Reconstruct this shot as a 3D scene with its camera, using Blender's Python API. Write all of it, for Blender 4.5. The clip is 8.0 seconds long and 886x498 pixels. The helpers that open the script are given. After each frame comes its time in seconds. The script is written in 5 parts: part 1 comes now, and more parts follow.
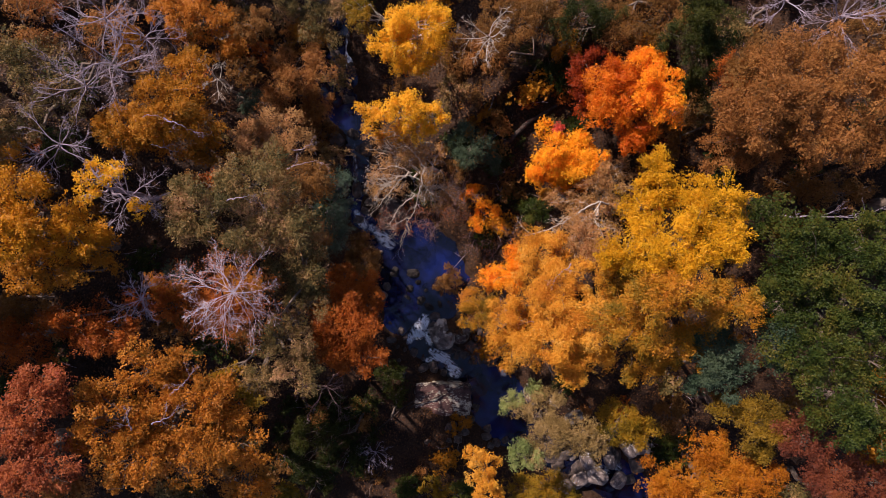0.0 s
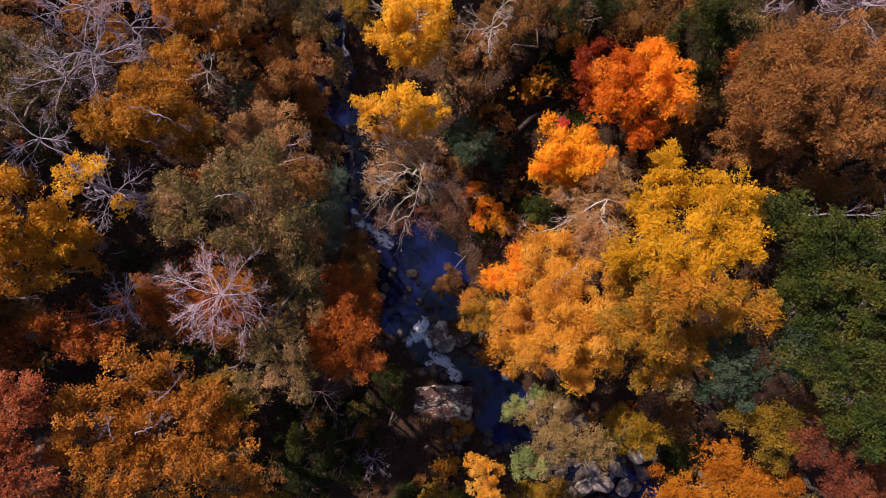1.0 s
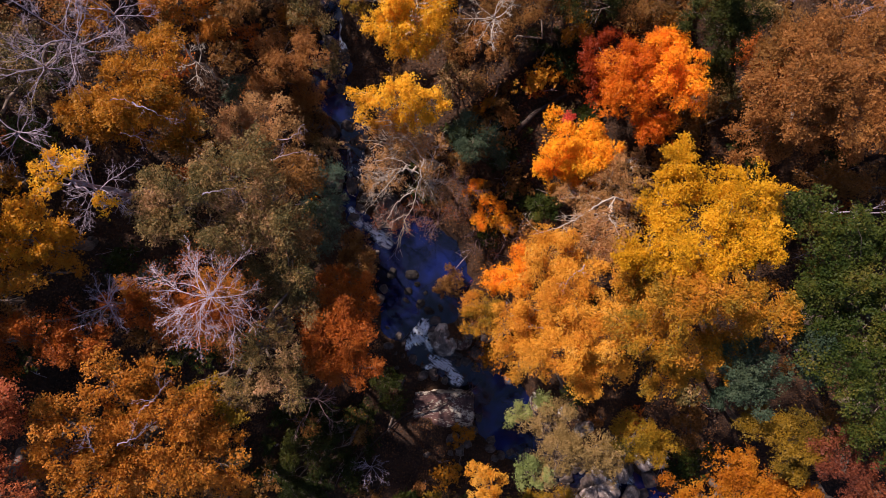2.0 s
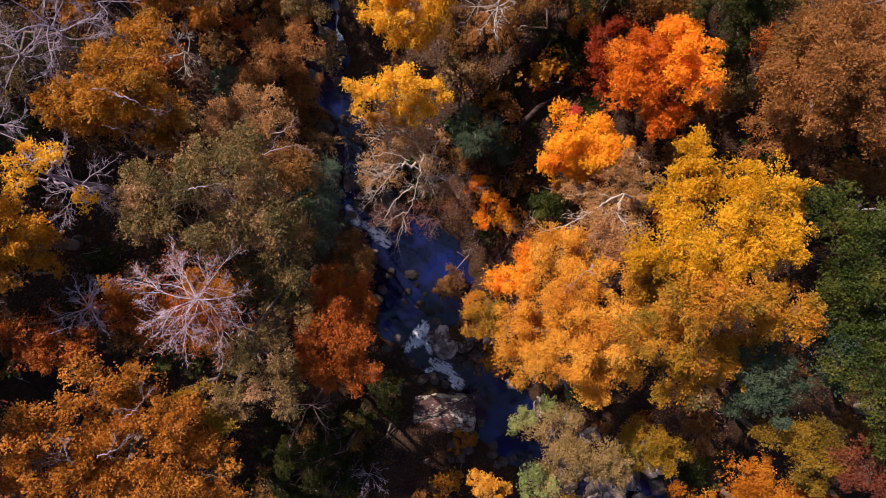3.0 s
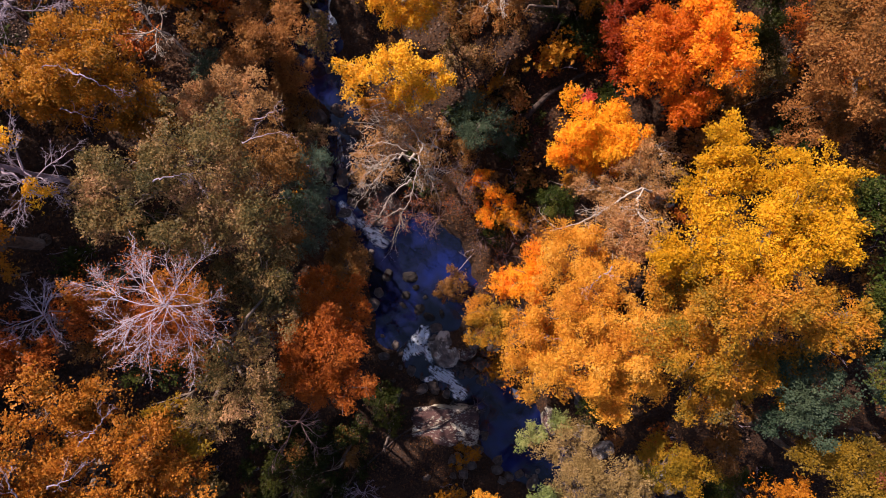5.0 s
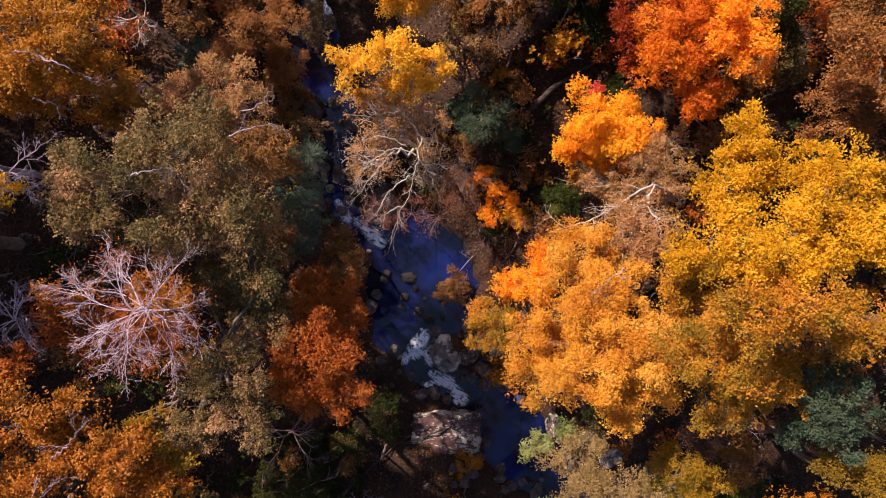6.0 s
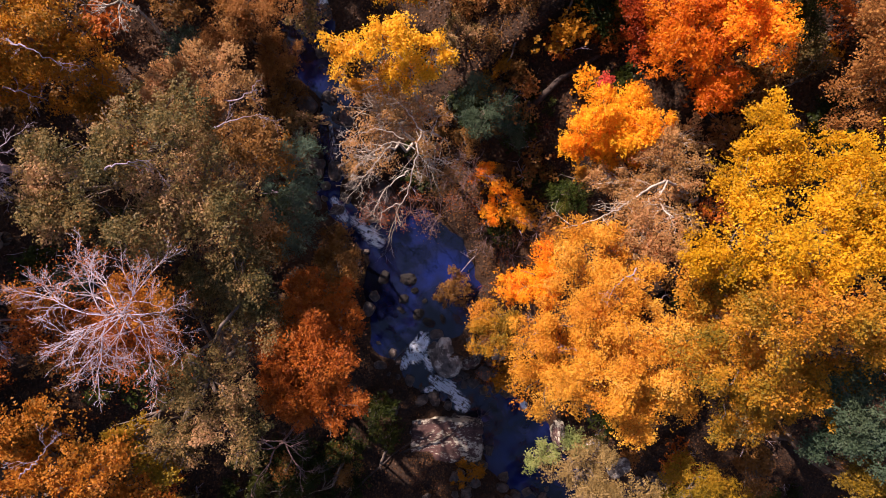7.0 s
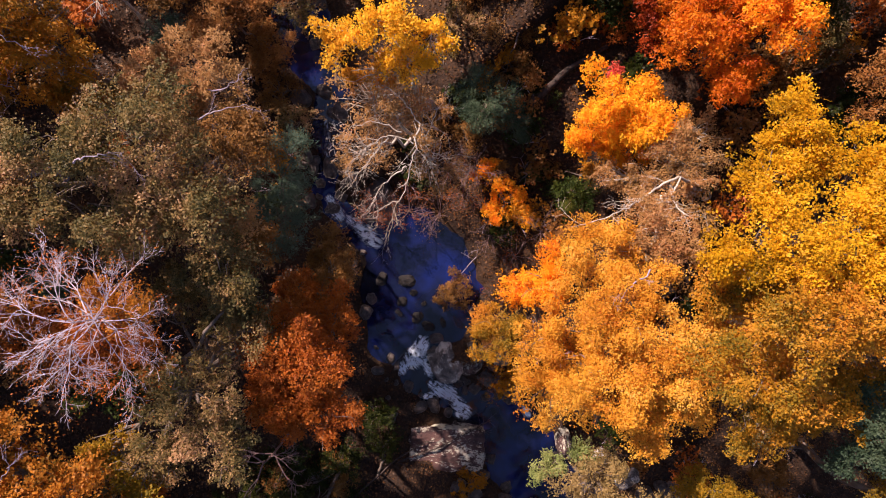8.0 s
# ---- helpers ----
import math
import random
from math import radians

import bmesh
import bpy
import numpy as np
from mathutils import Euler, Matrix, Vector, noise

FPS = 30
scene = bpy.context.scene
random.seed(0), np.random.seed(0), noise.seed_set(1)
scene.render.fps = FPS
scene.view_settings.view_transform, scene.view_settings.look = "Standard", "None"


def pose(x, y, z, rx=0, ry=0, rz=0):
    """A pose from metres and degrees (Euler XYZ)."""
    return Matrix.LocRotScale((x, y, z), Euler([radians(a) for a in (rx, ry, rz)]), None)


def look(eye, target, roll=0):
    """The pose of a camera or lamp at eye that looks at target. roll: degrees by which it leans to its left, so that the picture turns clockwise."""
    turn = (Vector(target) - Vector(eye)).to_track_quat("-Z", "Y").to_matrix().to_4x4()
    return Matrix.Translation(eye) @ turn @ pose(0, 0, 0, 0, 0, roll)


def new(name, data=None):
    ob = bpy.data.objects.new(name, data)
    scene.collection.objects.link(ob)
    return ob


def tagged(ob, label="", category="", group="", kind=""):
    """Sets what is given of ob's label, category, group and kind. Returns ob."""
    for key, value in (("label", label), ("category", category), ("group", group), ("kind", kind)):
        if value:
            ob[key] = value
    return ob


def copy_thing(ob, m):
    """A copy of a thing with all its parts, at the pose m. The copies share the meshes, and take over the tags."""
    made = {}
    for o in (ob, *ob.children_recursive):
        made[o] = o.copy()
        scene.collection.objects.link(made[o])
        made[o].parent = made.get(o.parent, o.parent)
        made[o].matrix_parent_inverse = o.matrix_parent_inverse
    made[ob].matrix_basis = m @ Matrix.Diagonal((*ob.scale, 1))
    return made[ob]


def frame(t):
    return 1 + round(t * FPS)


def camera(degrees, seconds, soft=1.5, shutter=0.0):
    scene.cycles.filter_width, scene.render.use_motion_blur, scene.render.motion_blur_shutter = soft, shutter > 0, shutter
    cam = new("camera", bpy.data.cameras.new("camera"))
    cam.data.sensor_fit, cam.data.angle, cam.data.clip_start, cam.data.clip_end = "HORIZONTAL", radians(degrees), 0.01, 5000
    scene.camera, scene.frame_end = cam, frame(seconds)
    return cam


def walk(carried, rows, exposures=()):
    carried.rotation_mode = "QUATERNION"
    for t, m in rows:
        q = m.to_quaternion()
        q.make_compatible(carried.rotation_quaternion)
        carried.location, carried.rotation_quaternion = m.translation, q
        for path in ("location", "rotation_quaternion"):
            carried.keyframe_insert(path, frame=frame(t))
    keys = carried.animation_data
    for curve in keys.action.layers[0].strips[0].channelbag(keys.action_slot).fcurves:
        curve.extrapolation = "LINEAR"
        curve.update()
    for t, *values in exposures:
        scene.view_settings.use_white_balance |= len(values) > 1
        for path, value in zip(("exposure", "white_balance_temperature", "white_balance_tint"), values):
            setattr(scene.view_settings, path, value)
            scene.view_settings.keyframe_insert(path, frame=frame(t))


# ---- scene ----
cam = camera(77.2, 8.0, soft=1.0)
METRES, EYE, TILT, LEAN, TURN = 10.0, 39.0, -90.0, 0.0, 0.0
ROWS = [
    (0.0, 0.0, 0.0, 0.0, -0.0, 0.0, 0.0),
    (0.5, 0.0004, 0.0615, -0.0017, 0.02, 0.01, -0.0),
    (1.0, 0.001, 0.1233, -0.002, 0.04, 0.02, -0.01),
    (1.5, 0.0001, 0.1858, -0.0018, 0.06, 0.02, 0.01),
    (3.0, -0.0062, 0.3735, -0.0035, 0.05, -0.04, 0.03),
    (3.5, -0.0082, 0.4357, -0.0056, 0.08, -0.01, 0.03),
    (4.0, -0.0096, 0.4977, -0.0066, 0.06, 0.01, 0.04),
    (4.5, -0.0106, 0.5598, -0.0065, 0.06, 0.01, 0.05),
    (6.0, -0.0111, 0.749, -0.0051, 0.11, -0.03, 0.06),
    (6.5, -0.012, 0.8123, -0.0062, 0.13, -0.02, 0.08),
    (7.0, -0.0127, 0.8755, -0.0086, 0.14, 0.03, 0.09),
    (7.5, -0.0122, 0.9375, -0.0096, 0.16, 0.06, 0.1),
    (8.0, -0.0121, 0.9996, -0.008, 0.16, 0.06, 0.12),
]
EXPOSURES = [(0.0, 0.6, 6250, 25), (3.5, 0.79, 6300, 25), (8.0, 1.07, 6450, 27)]
walk(cam, [(t, pose(0, 0, EYE, TILT, LEAN, TURN) @ pose(METRES * x, METRES * y, METRES * z, 90 + pitch, roll, yaw)) for t, x, y, z, yaw, pitch, roll in ROWS], EXPOSURES)

# ---- light ----
SUN_EL, SUN_AZ = 39.0, -41.0          # degrees above the horizon; degrees from +y towards +x
world = bpy.data.worlds.new("sky")
scene.world = world
world.use_nodes = True
wn = world.node_tree
sky = wn.nodes.new("ShaderNodeTexSky")
sky.sky_type, sky.sun_disc = "NISHITA", False
sky.sun_elevation, sky.sun_rotation = radians(SUN_EL), radians(SUN_AZ)
wn.nodes["Background"].inputs["Strength"].default_value = 0.082
wn.links.new(sky.outputs[0], wn.nodes["Background"].inputs["Color"])
sun = new("sun", bpy.data.lights.new("sun", "SUN"))
sun.data.energy, sun.data.angle, sun.data.color = 5.0, radians(0.6), (1.0, 0.88, 0.72)
a, e = radians(SUN_AZ), radians(SUN_EL)
sun.matrix_world = look((math.sin(a) * math.cos(e) * 90, math.cos(a) * math.cos(e) * 90, math.sin(e) * 90), (0, 0, 0))


# ---- materials ----
def material(name, rough=0.7, spec=0.3):
    m = bpy.data.materials.new(name)
    m.use_nodes = True
    b = m.node_tree.nodes["Principled BSDF"]
    b.inputs["Roughness"].default_value = rough
    b.inputs["Specular IOR Level"].default_value = spec
    return m, m.node_tree, b


def add(nt, kind, **values):
    n = nt.nodes.new(kind)
    for key, value in values.items():
        n.inputs[key.replace("_", " ")].default_value = value
    return n


def ramp(nt, source, stops):
    n = nt.nodes.new("ShaderNodeValToRGB")
    els = n.color_ramp.elements
    while len(els) < len(stops):
        els.new(0.5)
    for el, (p, c) in zip(els, stops):
        el.position, el.color = p, (*c, 1) if len(c) == 3 else c
    nt.links.new(source, n.inputs[0])
    return n.outputs[0]


def maths(nt, op, x, y):
    n = nt.nodes.new("ShaderNodeMath")
    n.operation = op
    for i, v in enumerate((x, y)):
        if isinstance(v, (int, float)):
            n.inputs[i].default_value = v
        else:
            nt.links.new(v, n.inputs[i])
    return n.outputs[0]


def noise_at(nt, scale, detail=3.0, rough=0.55, stretch=None):
    co = nt.nodes.new("ShaderNodeTexCoord").outputs["Object"]
    if stretch:
        mp = nt.nodes.new("ShaderNodeMapping")
        mp.inputs["Scale"].default_value = stretch
        nt.links.new(co, mp.inputs[0])
        co = mp.outputs[0]
    n = add(nt, "ShaderNodeTexNoise", Scale=scale, Detail=detail, Roughness=rough)
    nt.links.new(co, n.inputs["Vector"])
    return n.outputs["Fac"]


def bump(nt, b, height, strength=0.5, distance=0.05):
    n = add(nt, "ShaderNodeBump", Strength=strength, Distance=distance)
    nt.links.new(height, n.inputs["Height"])
    nt.links.new(n.outputs[0], b.inputs["Normal"])


def leaf_material(name, colours, through_light=0.4, patch=0.5):
    """Leaves: hue by leaf, by spray and by patches of the crown; some light passes through."""
    m, nt, b = material(name, 0.5, 0.16)
    per_leaf = nt.nodes.new("ShaderNodeNewGeometry").outputs["Random Per Island"]
    spray = nt.nodes.new("ShaderNodeAttribute")
    spray.attribute_name = "tone"
    big = ramp(nt, noise_at(nt, patch, 4.0, 0.6), [(0.32, (0, 0, 0)), (0.68, (1, 1, 1))])
    mix = maths(nt, "ADD", maths(nt, "MULTIPLY", per_leaf, 0.2), maths(nt, "MULTIPLY", big, 0.42))
    mix = maths(nt, "ADD", mix, maths(nt, "MULTIPLY", spray.outputs["Fac"], 0.38))
    n = len(colours)
    col = ramp(nt, mix, [(0.18 + 0.62 * i / (n - 1), c) for i, c in enumerate(colours)])
    nt.links.new(col, b.inputs["Base Color"])
    tr = nt.nodes.new("ShaderNodeBsdfTranslucent")
    nt.links.new(col, tr.inputs["Color"])
    sh = nt.nodes.new("ShaderNodeMixShader")
    sh.inputs[0].default_value = through_light
    nt.links.new(b.outputs[0], sh.inputs[1])
    nt.links.new(tr.outputs[0], sh.inputs[2])
    nt.links.new(sh.outputs[0], nt.nodes["Material Output"].inputs["Surface"])
    return m


def bark_material(name, dark, light, scale=6.0):
    m, nt, b = material(name, 0.85, 0.2)
    f = noise_at(nt, scale, 5.0, 0.65, (1, 1, 0.35))
    nt.links.new(ramp(nt, f, [(0.3, dark), (0.65, light)]), b.inputs["Base Color"])
    bump(nt, b, f, 0.6, 0.03)
    return m


LEAVES = {
    "gold": leaf_material("gold_leaves", [(0.25, 0.165, 0.01), (0.5, 0.255, 0.005), (0.69, 0.35, 0.006), (0.76, 0.42, 0.012)]),
    "lemon": leaf_material("lemon_leaves", [(0.5, 0.25, 0.01), (0.72, 0.36, 0.01), (0.85, 0.46, 0.015), (0.85, 0.48, 0.04)]),
    "amber": leaf_material("amber_leaves", [(0.13, 0.105, 0.015), (0.33, 0.18, 0.013), (0.53, 0.23, 0.014), (0.58, 0.22, 0.025)]),
    "tangerine": leaf_material("tangerine_leaves", [(0.42, 0.13, 0.014), (0.6, 0.25, 0.02), (0.72, 0.35, 0.03), (0.66, 0.37, 0.07)]),
    "flame": leaf_material("flame_leaves", [(0.80, 0.17, 0.008), (0.88, 0.27, 0.008), (0.92, 0.38, 0.01), (0.92, 0.46, 0.015)]),
    "blaze": leaf_material("blaze_leaves", [(0.82, 0.22, 0.008), (0.90, 0.34, 0.008), (0.93, 0.45, 0.012), (0.92, 0.5, 0.02)]),
    "scarlet": leaf_material("scarlet_leaves", [(0.42, 0.058, 0.004), (0.56, 0.12, 0.004), (0.7, 0.19, 0.006), (0.76, 0.25, 0.01)]),
    "wine": leaf_material("wine_red_leaves", [(0.15, 0.018, 0.006), (0.28, 0.036, 0.006), (0.42, 0.07, 0.006)]),
    "crimson": leaf_material("crimson_leaves", [(0.45, 0.05, 0.03), (0.7, 0.1, 0.06), (0.8, 0.2, 0.14)]),
    "russet": leaf_material("russet_leaves", [(0.12, 0.065, 0.018), (0.27, 0.11, 0.028), (0.37, 0.155, 0.04), (0.44, 0.22, 0.06)]),
    "rust": leaf_material("rust_leaves", [(0.13, 0.04, 0.012), (0.32, 0.076, 0.012), (0.46, 0.122, 0.012), (0.44, 0.155, 0.035)]),
    "rose": leaf_material("rose_leaves", [(0.14, 0.04, 0.02), (0.31, 0.075, 0.028), (0.42, 0.125, 0.035), (0.38, 0.09, 0.045)]),
    "copper": leaf_material("copper_leaves", [(0.14, 0.085, 0.014), (0.42, 0.15, 0.015), (0.56, 0.215, 0.022), (0.56, 0.25, 0.06)]),
    "ochre": leaf_material("ochre_leaves", [(0.13, 0.085, 0.012), (0.34, 0.145, 0.01), (0.5, 0.195, 0.01), (0.48, 0.23, 0.025)]),
    # the pale last tone of olive paints glints onto single leaves
    "olive": leaf_material("olive_leaves", [(0.042, 0.046, 0.018), (0.115, 0.092, 0.03), (0.26, 0.165, 0.055), (0.54, 0.3, 0.15)]),
    "tan": leaf_material("tan_leaves", [(0.19, 0.11, 0.045), (0.35, 0.185, 0.062), (0.46, 0.245, 0.09), (0.5, 0.23, 0.095)]),
    "straw": leaf_material("straw_leaves", [(0.1, 0.072, 0.03), (0.22, 0.145, 0.05), (0.35, 0.23, 0.08), (0.44, 0.3, 0.14)]),
    # green leaves in near-black tones: deep shade put into the leaf colour
    "shade_green": leaf_material("shade_darkened_green_leaves", [(0.014, 0.022, 0.004), (0.03, 0.04, 0.006), (0.06, 0.058, 0.008)]),
    "pumpkin": leaf_material("pumpkin_leaves", [(0.25, 0.072, 0.006), (0.41, 0.13, 0.007), (0.5, 0.185, 0.009), (0.48, 0.225, 0.016)]),
    "honey": leaf_material("honey_leaves", [(0.2, 0.09, 0.008), (0.42, 0.17, 0.007), (0.58, 0.25, 0.008), (0.62, 0.3, 0.012)]),
    "brown": leaf_material("brown_leaves", [(0.095, 0.053, 0.015), (0.19, 0.092, 0.024), (0.28, 0.125, 0.03), (0.32, 0.17, 0.05)]),
    "green": leaf_material("green_leaves", [(0.012, 0.026, 0.005), (0.034, 0.055, 0.009), (0.072, 0.086, 0.012), (0.14, 0.11, 0.018)]),
    "bluegreen": leaf_material("bluegreen_leaves", [(0.03, 0.055, 0.03), (0.055, 0.085, 0.048), (0.09, 0.12, 0.062)]),
    "teal": leaf_material("teal_needles", [(0.05, 0.085, 0.055), (0.09, 0.135, 0.09), (0.14, 0.185, 0.12)]),
    "maroon": leaf_material("maroon_leaves", [(0.09, 0.03, 0.018), (0.19, 0.05, 0.024), (0.27, 0.085, 0.03)]),
    "mustard": leaf_material("mustard_leaves", [(0.055, 0.045, 0.008), (0.14, 0.09, 0.01), (0.25, 0.145, 0.012), (0.34, 0.19, 0.015)]),
    "pale": leaf_material("pale_leaves", [(0.16, 0.2, 0.06), (0.26, 0.3, 0.09), (0.36, 0.34, 0.12)]),
    "lime": leaf_material("lime_leaves", [(0.075, 0.07, 0.01), (0.21, 0.135, 0.01), (0.34, 0.19, 0.01), (0.44, 0.22, 0.016)]),
    "litter": leaf_material("fallen_leaves", [(0.022, 0.012, 0.009), (0.045, 0.022, 0.011), (0.08, 0.036, 0.015), (0.14, 0.06, 0.018)], 0.05),
}
BARK = {
    "brown": bark_material("brown_bark", (0.06, 0.045, 0.036), (0.2, 0.15, 0.12)),
    "pale": bark_material("pale_bark", (0.26, 0.21, 0.17), (0.54, 0.46, 0.38)),
    "grey": bark_material("grey_bark", (0.2, 0.155, 0.18), (0.38, 0.31, 0.36)),
    "silver": bark_material("silver_bark", (0.3, 0.24, 0.27), (0.56, 0.47, 0.51)),
    "twig": bark_material("reddish_twigs", (0.09, 0.05, 0.045), (0.24, 0.15, 0.14)),
    "dark": bark_material("wet_dead_wood", (0.025, 0.018, 0.015), (0.08, 0.055, 0.045)),
}


def ground_material():
    m, nt, b = material("leaf_covered_soil", 0.95, 0.1)
    f = noise_at(nt, 0.35, 4.0)
    g = noise_at(nt, 7.0, 6.0, 0.7)
    mix = maths(nt, "ADD", maths(nt, "MULTIPLY", f, 0.45), maths(nt, "MULTIPLY", g, 0.55))
    nt.links.new(ramp(nt, mix, [(0.36, (0.014, 0.010, 0.009)), (0.48, (0.034, 0.021, 0.015)), (0.58, (0.062, 0.034, 0.02)), (0.7, (0.11, 0.058, 0.03))]), b.inputs["Base Color"])
    bump(nt, b, g, 0.9, 0.12)
    return m


def rock_material(name, dark, light, lichen=(0.5, 0.47, 0.4), cover=0.62, k=1.0):
    m, nt, b = material(name, 0.8, 0.3)
    f = noise_at(nt, 1.6 * k, 6.0, 0.65)
    g = noise_at(nt, 9.0 * k, 5.0, 0.7)
    base = ramp(nt, f, [(0.36, dark), (0.64, light)])
    spots = ramp(nt, maths(nt, "ADD", maths(nt, "MULTIPLY", noise_at(nt, 0.9 * k, 4.0, 0.7), 0.6), maths(nt, "MULTIPLY", g, 0.4)), [(cover - 0.02, (0, 0, 0)), (cover + 0.02, (1, 1, 1))])
    mx = nt.nodes.new("ShaderNodeMix")
    mx.data_type = "RGBA"
    nt.links.new(spots, mx.inputs[0])
    nt.links.new(base, mx.inputs[6])
    mx.inputs[7].default_value = (*lichen, 1)
    nt.links.new(mx.outputs[2], b.inputs["Base Color"])
    bump(nt, b, g, 0.7, 0.06)
    return m


GROUND = ground_material()
ROCK = rock_material("lichened_stone", (0.045, 0.037, 0.033), (0.27, 0.22, 0.19), (0.48, 0.43, 0.36), 0.53, 1.7)
SLAB = rock_material("reddish_slab_stone", (0.03, 0.016, 0.015), (0.12, 0.06, 0.052), (0.4, 0.36, 0.28), 0.52, 2.4)
WET = rock_material("wet_stone", (0.03, 0.023, 0.02), (0.12, 0.088, 0.074), (0.28, 0.23, 0.19), 0.6, 1.6)
SUNK = rock_material("sunken_stone", (0.007, 0.006, 0.007), (0.03, 0.023, 0.02), (0.07, 0.055, 0.045), 0.62, 3.0)
WET.node_tree.nodes["Principled BSDF"].inputs["Roughness"].default_value = 0.4


def water_material():
    """Stream water, sky reflection in its blue, turning to white froth where it drops."""
    m, nt, b = material("stream_water", 0.06, 0.5)
    ripple = noise_at(nt, 3.0, 3.0, 0.6)
    bump(nt, b, ripple, 0.25, 0.05)
    # patches of blue put the sky's reflection into the water's base colour
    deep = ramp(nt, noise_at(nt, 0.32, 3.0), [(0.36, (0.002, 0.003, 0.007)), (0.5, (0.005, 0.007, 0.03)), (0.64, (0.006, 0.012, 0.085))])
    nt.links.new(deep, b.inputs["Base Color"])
    froth = add(nt, "ShaderNodeBsdfPrincipled", Base_Color=(0.82, 0.89, 0.97, 1), Roughness=0.6)
    at = nt.nodes.new("ShaderNodeAttribute")
    at.attribute_name = "froth"
    flow = nt.nodes.new("ShaderNodeCombineXYZ")
    for k, key in enumerate(("along", "across")):
        fa = nt.nodes.new("ShaderNodeAttribute")
        fa.attribute_name = key
        nt.links.new(maths(nt, "MULTIPLY", fa.outputs["Fac"], (1.6, 6.5)[k]), flow.inputs[k])
    sn = add(nt, "ShaderNodeTexNoise", Scale=1.0, Detail=7.0, Roughness=0.7, Distortion=0.9)
    nt.links.new(flow.outputs[0], sn.inputs["Vector"])
    clots = noise_at(nt, 3.2, 6.0, 0.7)
    streak = maths(nt, "ADD", maths(nt, "MULTIPLY", sn.outputs["Fac"], 0.62), maths(nt, "MULTIPLY", clots, 0.38))
    level = maths(nt, "MULTIPLY", at.outputs["Fac"], maths(nt, "ADD", maths(nt, "MULTIPLY", maths(nt, "SUBTRACT", streak, 0.5), 11.0), 0.95))
    fac = ramp(nt, level, [(0.22, (0, 0, 0)), (0.5, (0.4, 0.4, 0.4)), (0.85, (1, 1, 1))])
    bump(nt, froth, streak, 1.0, 0.3)
    sh = nt.nodes.new("ShaderNodeMixShader")
    nt.links.new(fac, sh.inputs[0])
    nt.links.new(b.outputs[0], sh.inputs[1])
    nt.links.new(froth.outputs[0], sh.inputs[2])
    nt.links.new(sh.outputs[0], nt.nodes["Material Output"].inputs["Surface"])
    return m


WATER = water_material()
rng = np.random.default_rng(7)


# ---- mesh helpers ----
class Geo:
    """Collects faces of k corners as arrays and makes one mesh of them."""

    def __init__(self, k=4):
        self.v, self.f, self.tone, self.n, self.k = [], [], [], 0, k

    def put(self, verts, faces):
        self.v.append(np.asarray(verts, float))
        self.f.append(np.asarray(faces, int) + self.n)
        self.n += len(verts)

    def tube(self, pts, radii, sides=5):
        pts = np.asarray(pts, float)
        radii = np.asarray(radii, float)
        d = np.gradient(pts, axis=0)
        d /= np.linalg.norm(d, axis=1)[:, None] + 1e-9
        ref = np.where(np.abs(d[:, 2:3]) > 0.9, (1.0, 0, 0), (0, 0, 1.0))
        u = np.cross(d, ref)
        u /= np.linalg.norm(u, axis=1)[:, None] + 1e-9
        w = np.cross(d, u)
        ang = np.linspace(0, 2 * np.pi, sides, endpoint=False)
        ring = u[:, None] * np.cos(ang)[:, None] + w[:, None] * np.sin(ang)[:, None]
        v = (pts[:, None] + ring * radii[:, None, None]).reshape(-1, 3)
        i, j = np.meshgrid(np.arange(len(pts) - 1), np.arange(sides), indexing="ij")
        k = (j + 1) % sides
        self.put(v, np.stack([i * sides + j, i * sides + k, (i + 1) * sides + k, (i + 1) * sides + j], -1).reshape(-1, 4))

    def mesh(self, name, mat, smooth=False):
        me = bpy.data.meshes.new(name)
        v = np.concatenate(self.v)
        f = np.concatenate(self.f)
        me.vertices.add(len(v))
        me.vertices.foreach_set("co", v.astype(np.float32).ravel())
        me.loops.add(f.size)
        me.loops.foreach_set("vertex_index", f.astype(np.int32).ravel())
        me.polygons.add(len(f))
        me.polygons.foreach_set("loop_start", np.arange(0, f.size, self.k, dtype=np.int32))
        me.update(calc_edges=True)
        me.materials.append(mat)
        if self.tone:
            me.attributes.new("tone", "FLOAT", "FACE").data.foreach_set("value", np.concatenate(self.tone).astype(np.float32))
        if smooth:
            me.polygons.foreach_set("use_smooth", np.ones(len(f), dtype=bool))
        return me


def part(name, geo, mat, parent, label="", smooth=False):
    ob = new(name, geo.mesh(name, mat, smooth))
    ob.parent = parent
    return tagged(ob, label)


def thing(name, at, label, category, group="", kind=""):
    ob = new(name)
    ob.location = at
    ob.empty_display_size = 0.3
    return tagged(ob, label, category, group, kind)


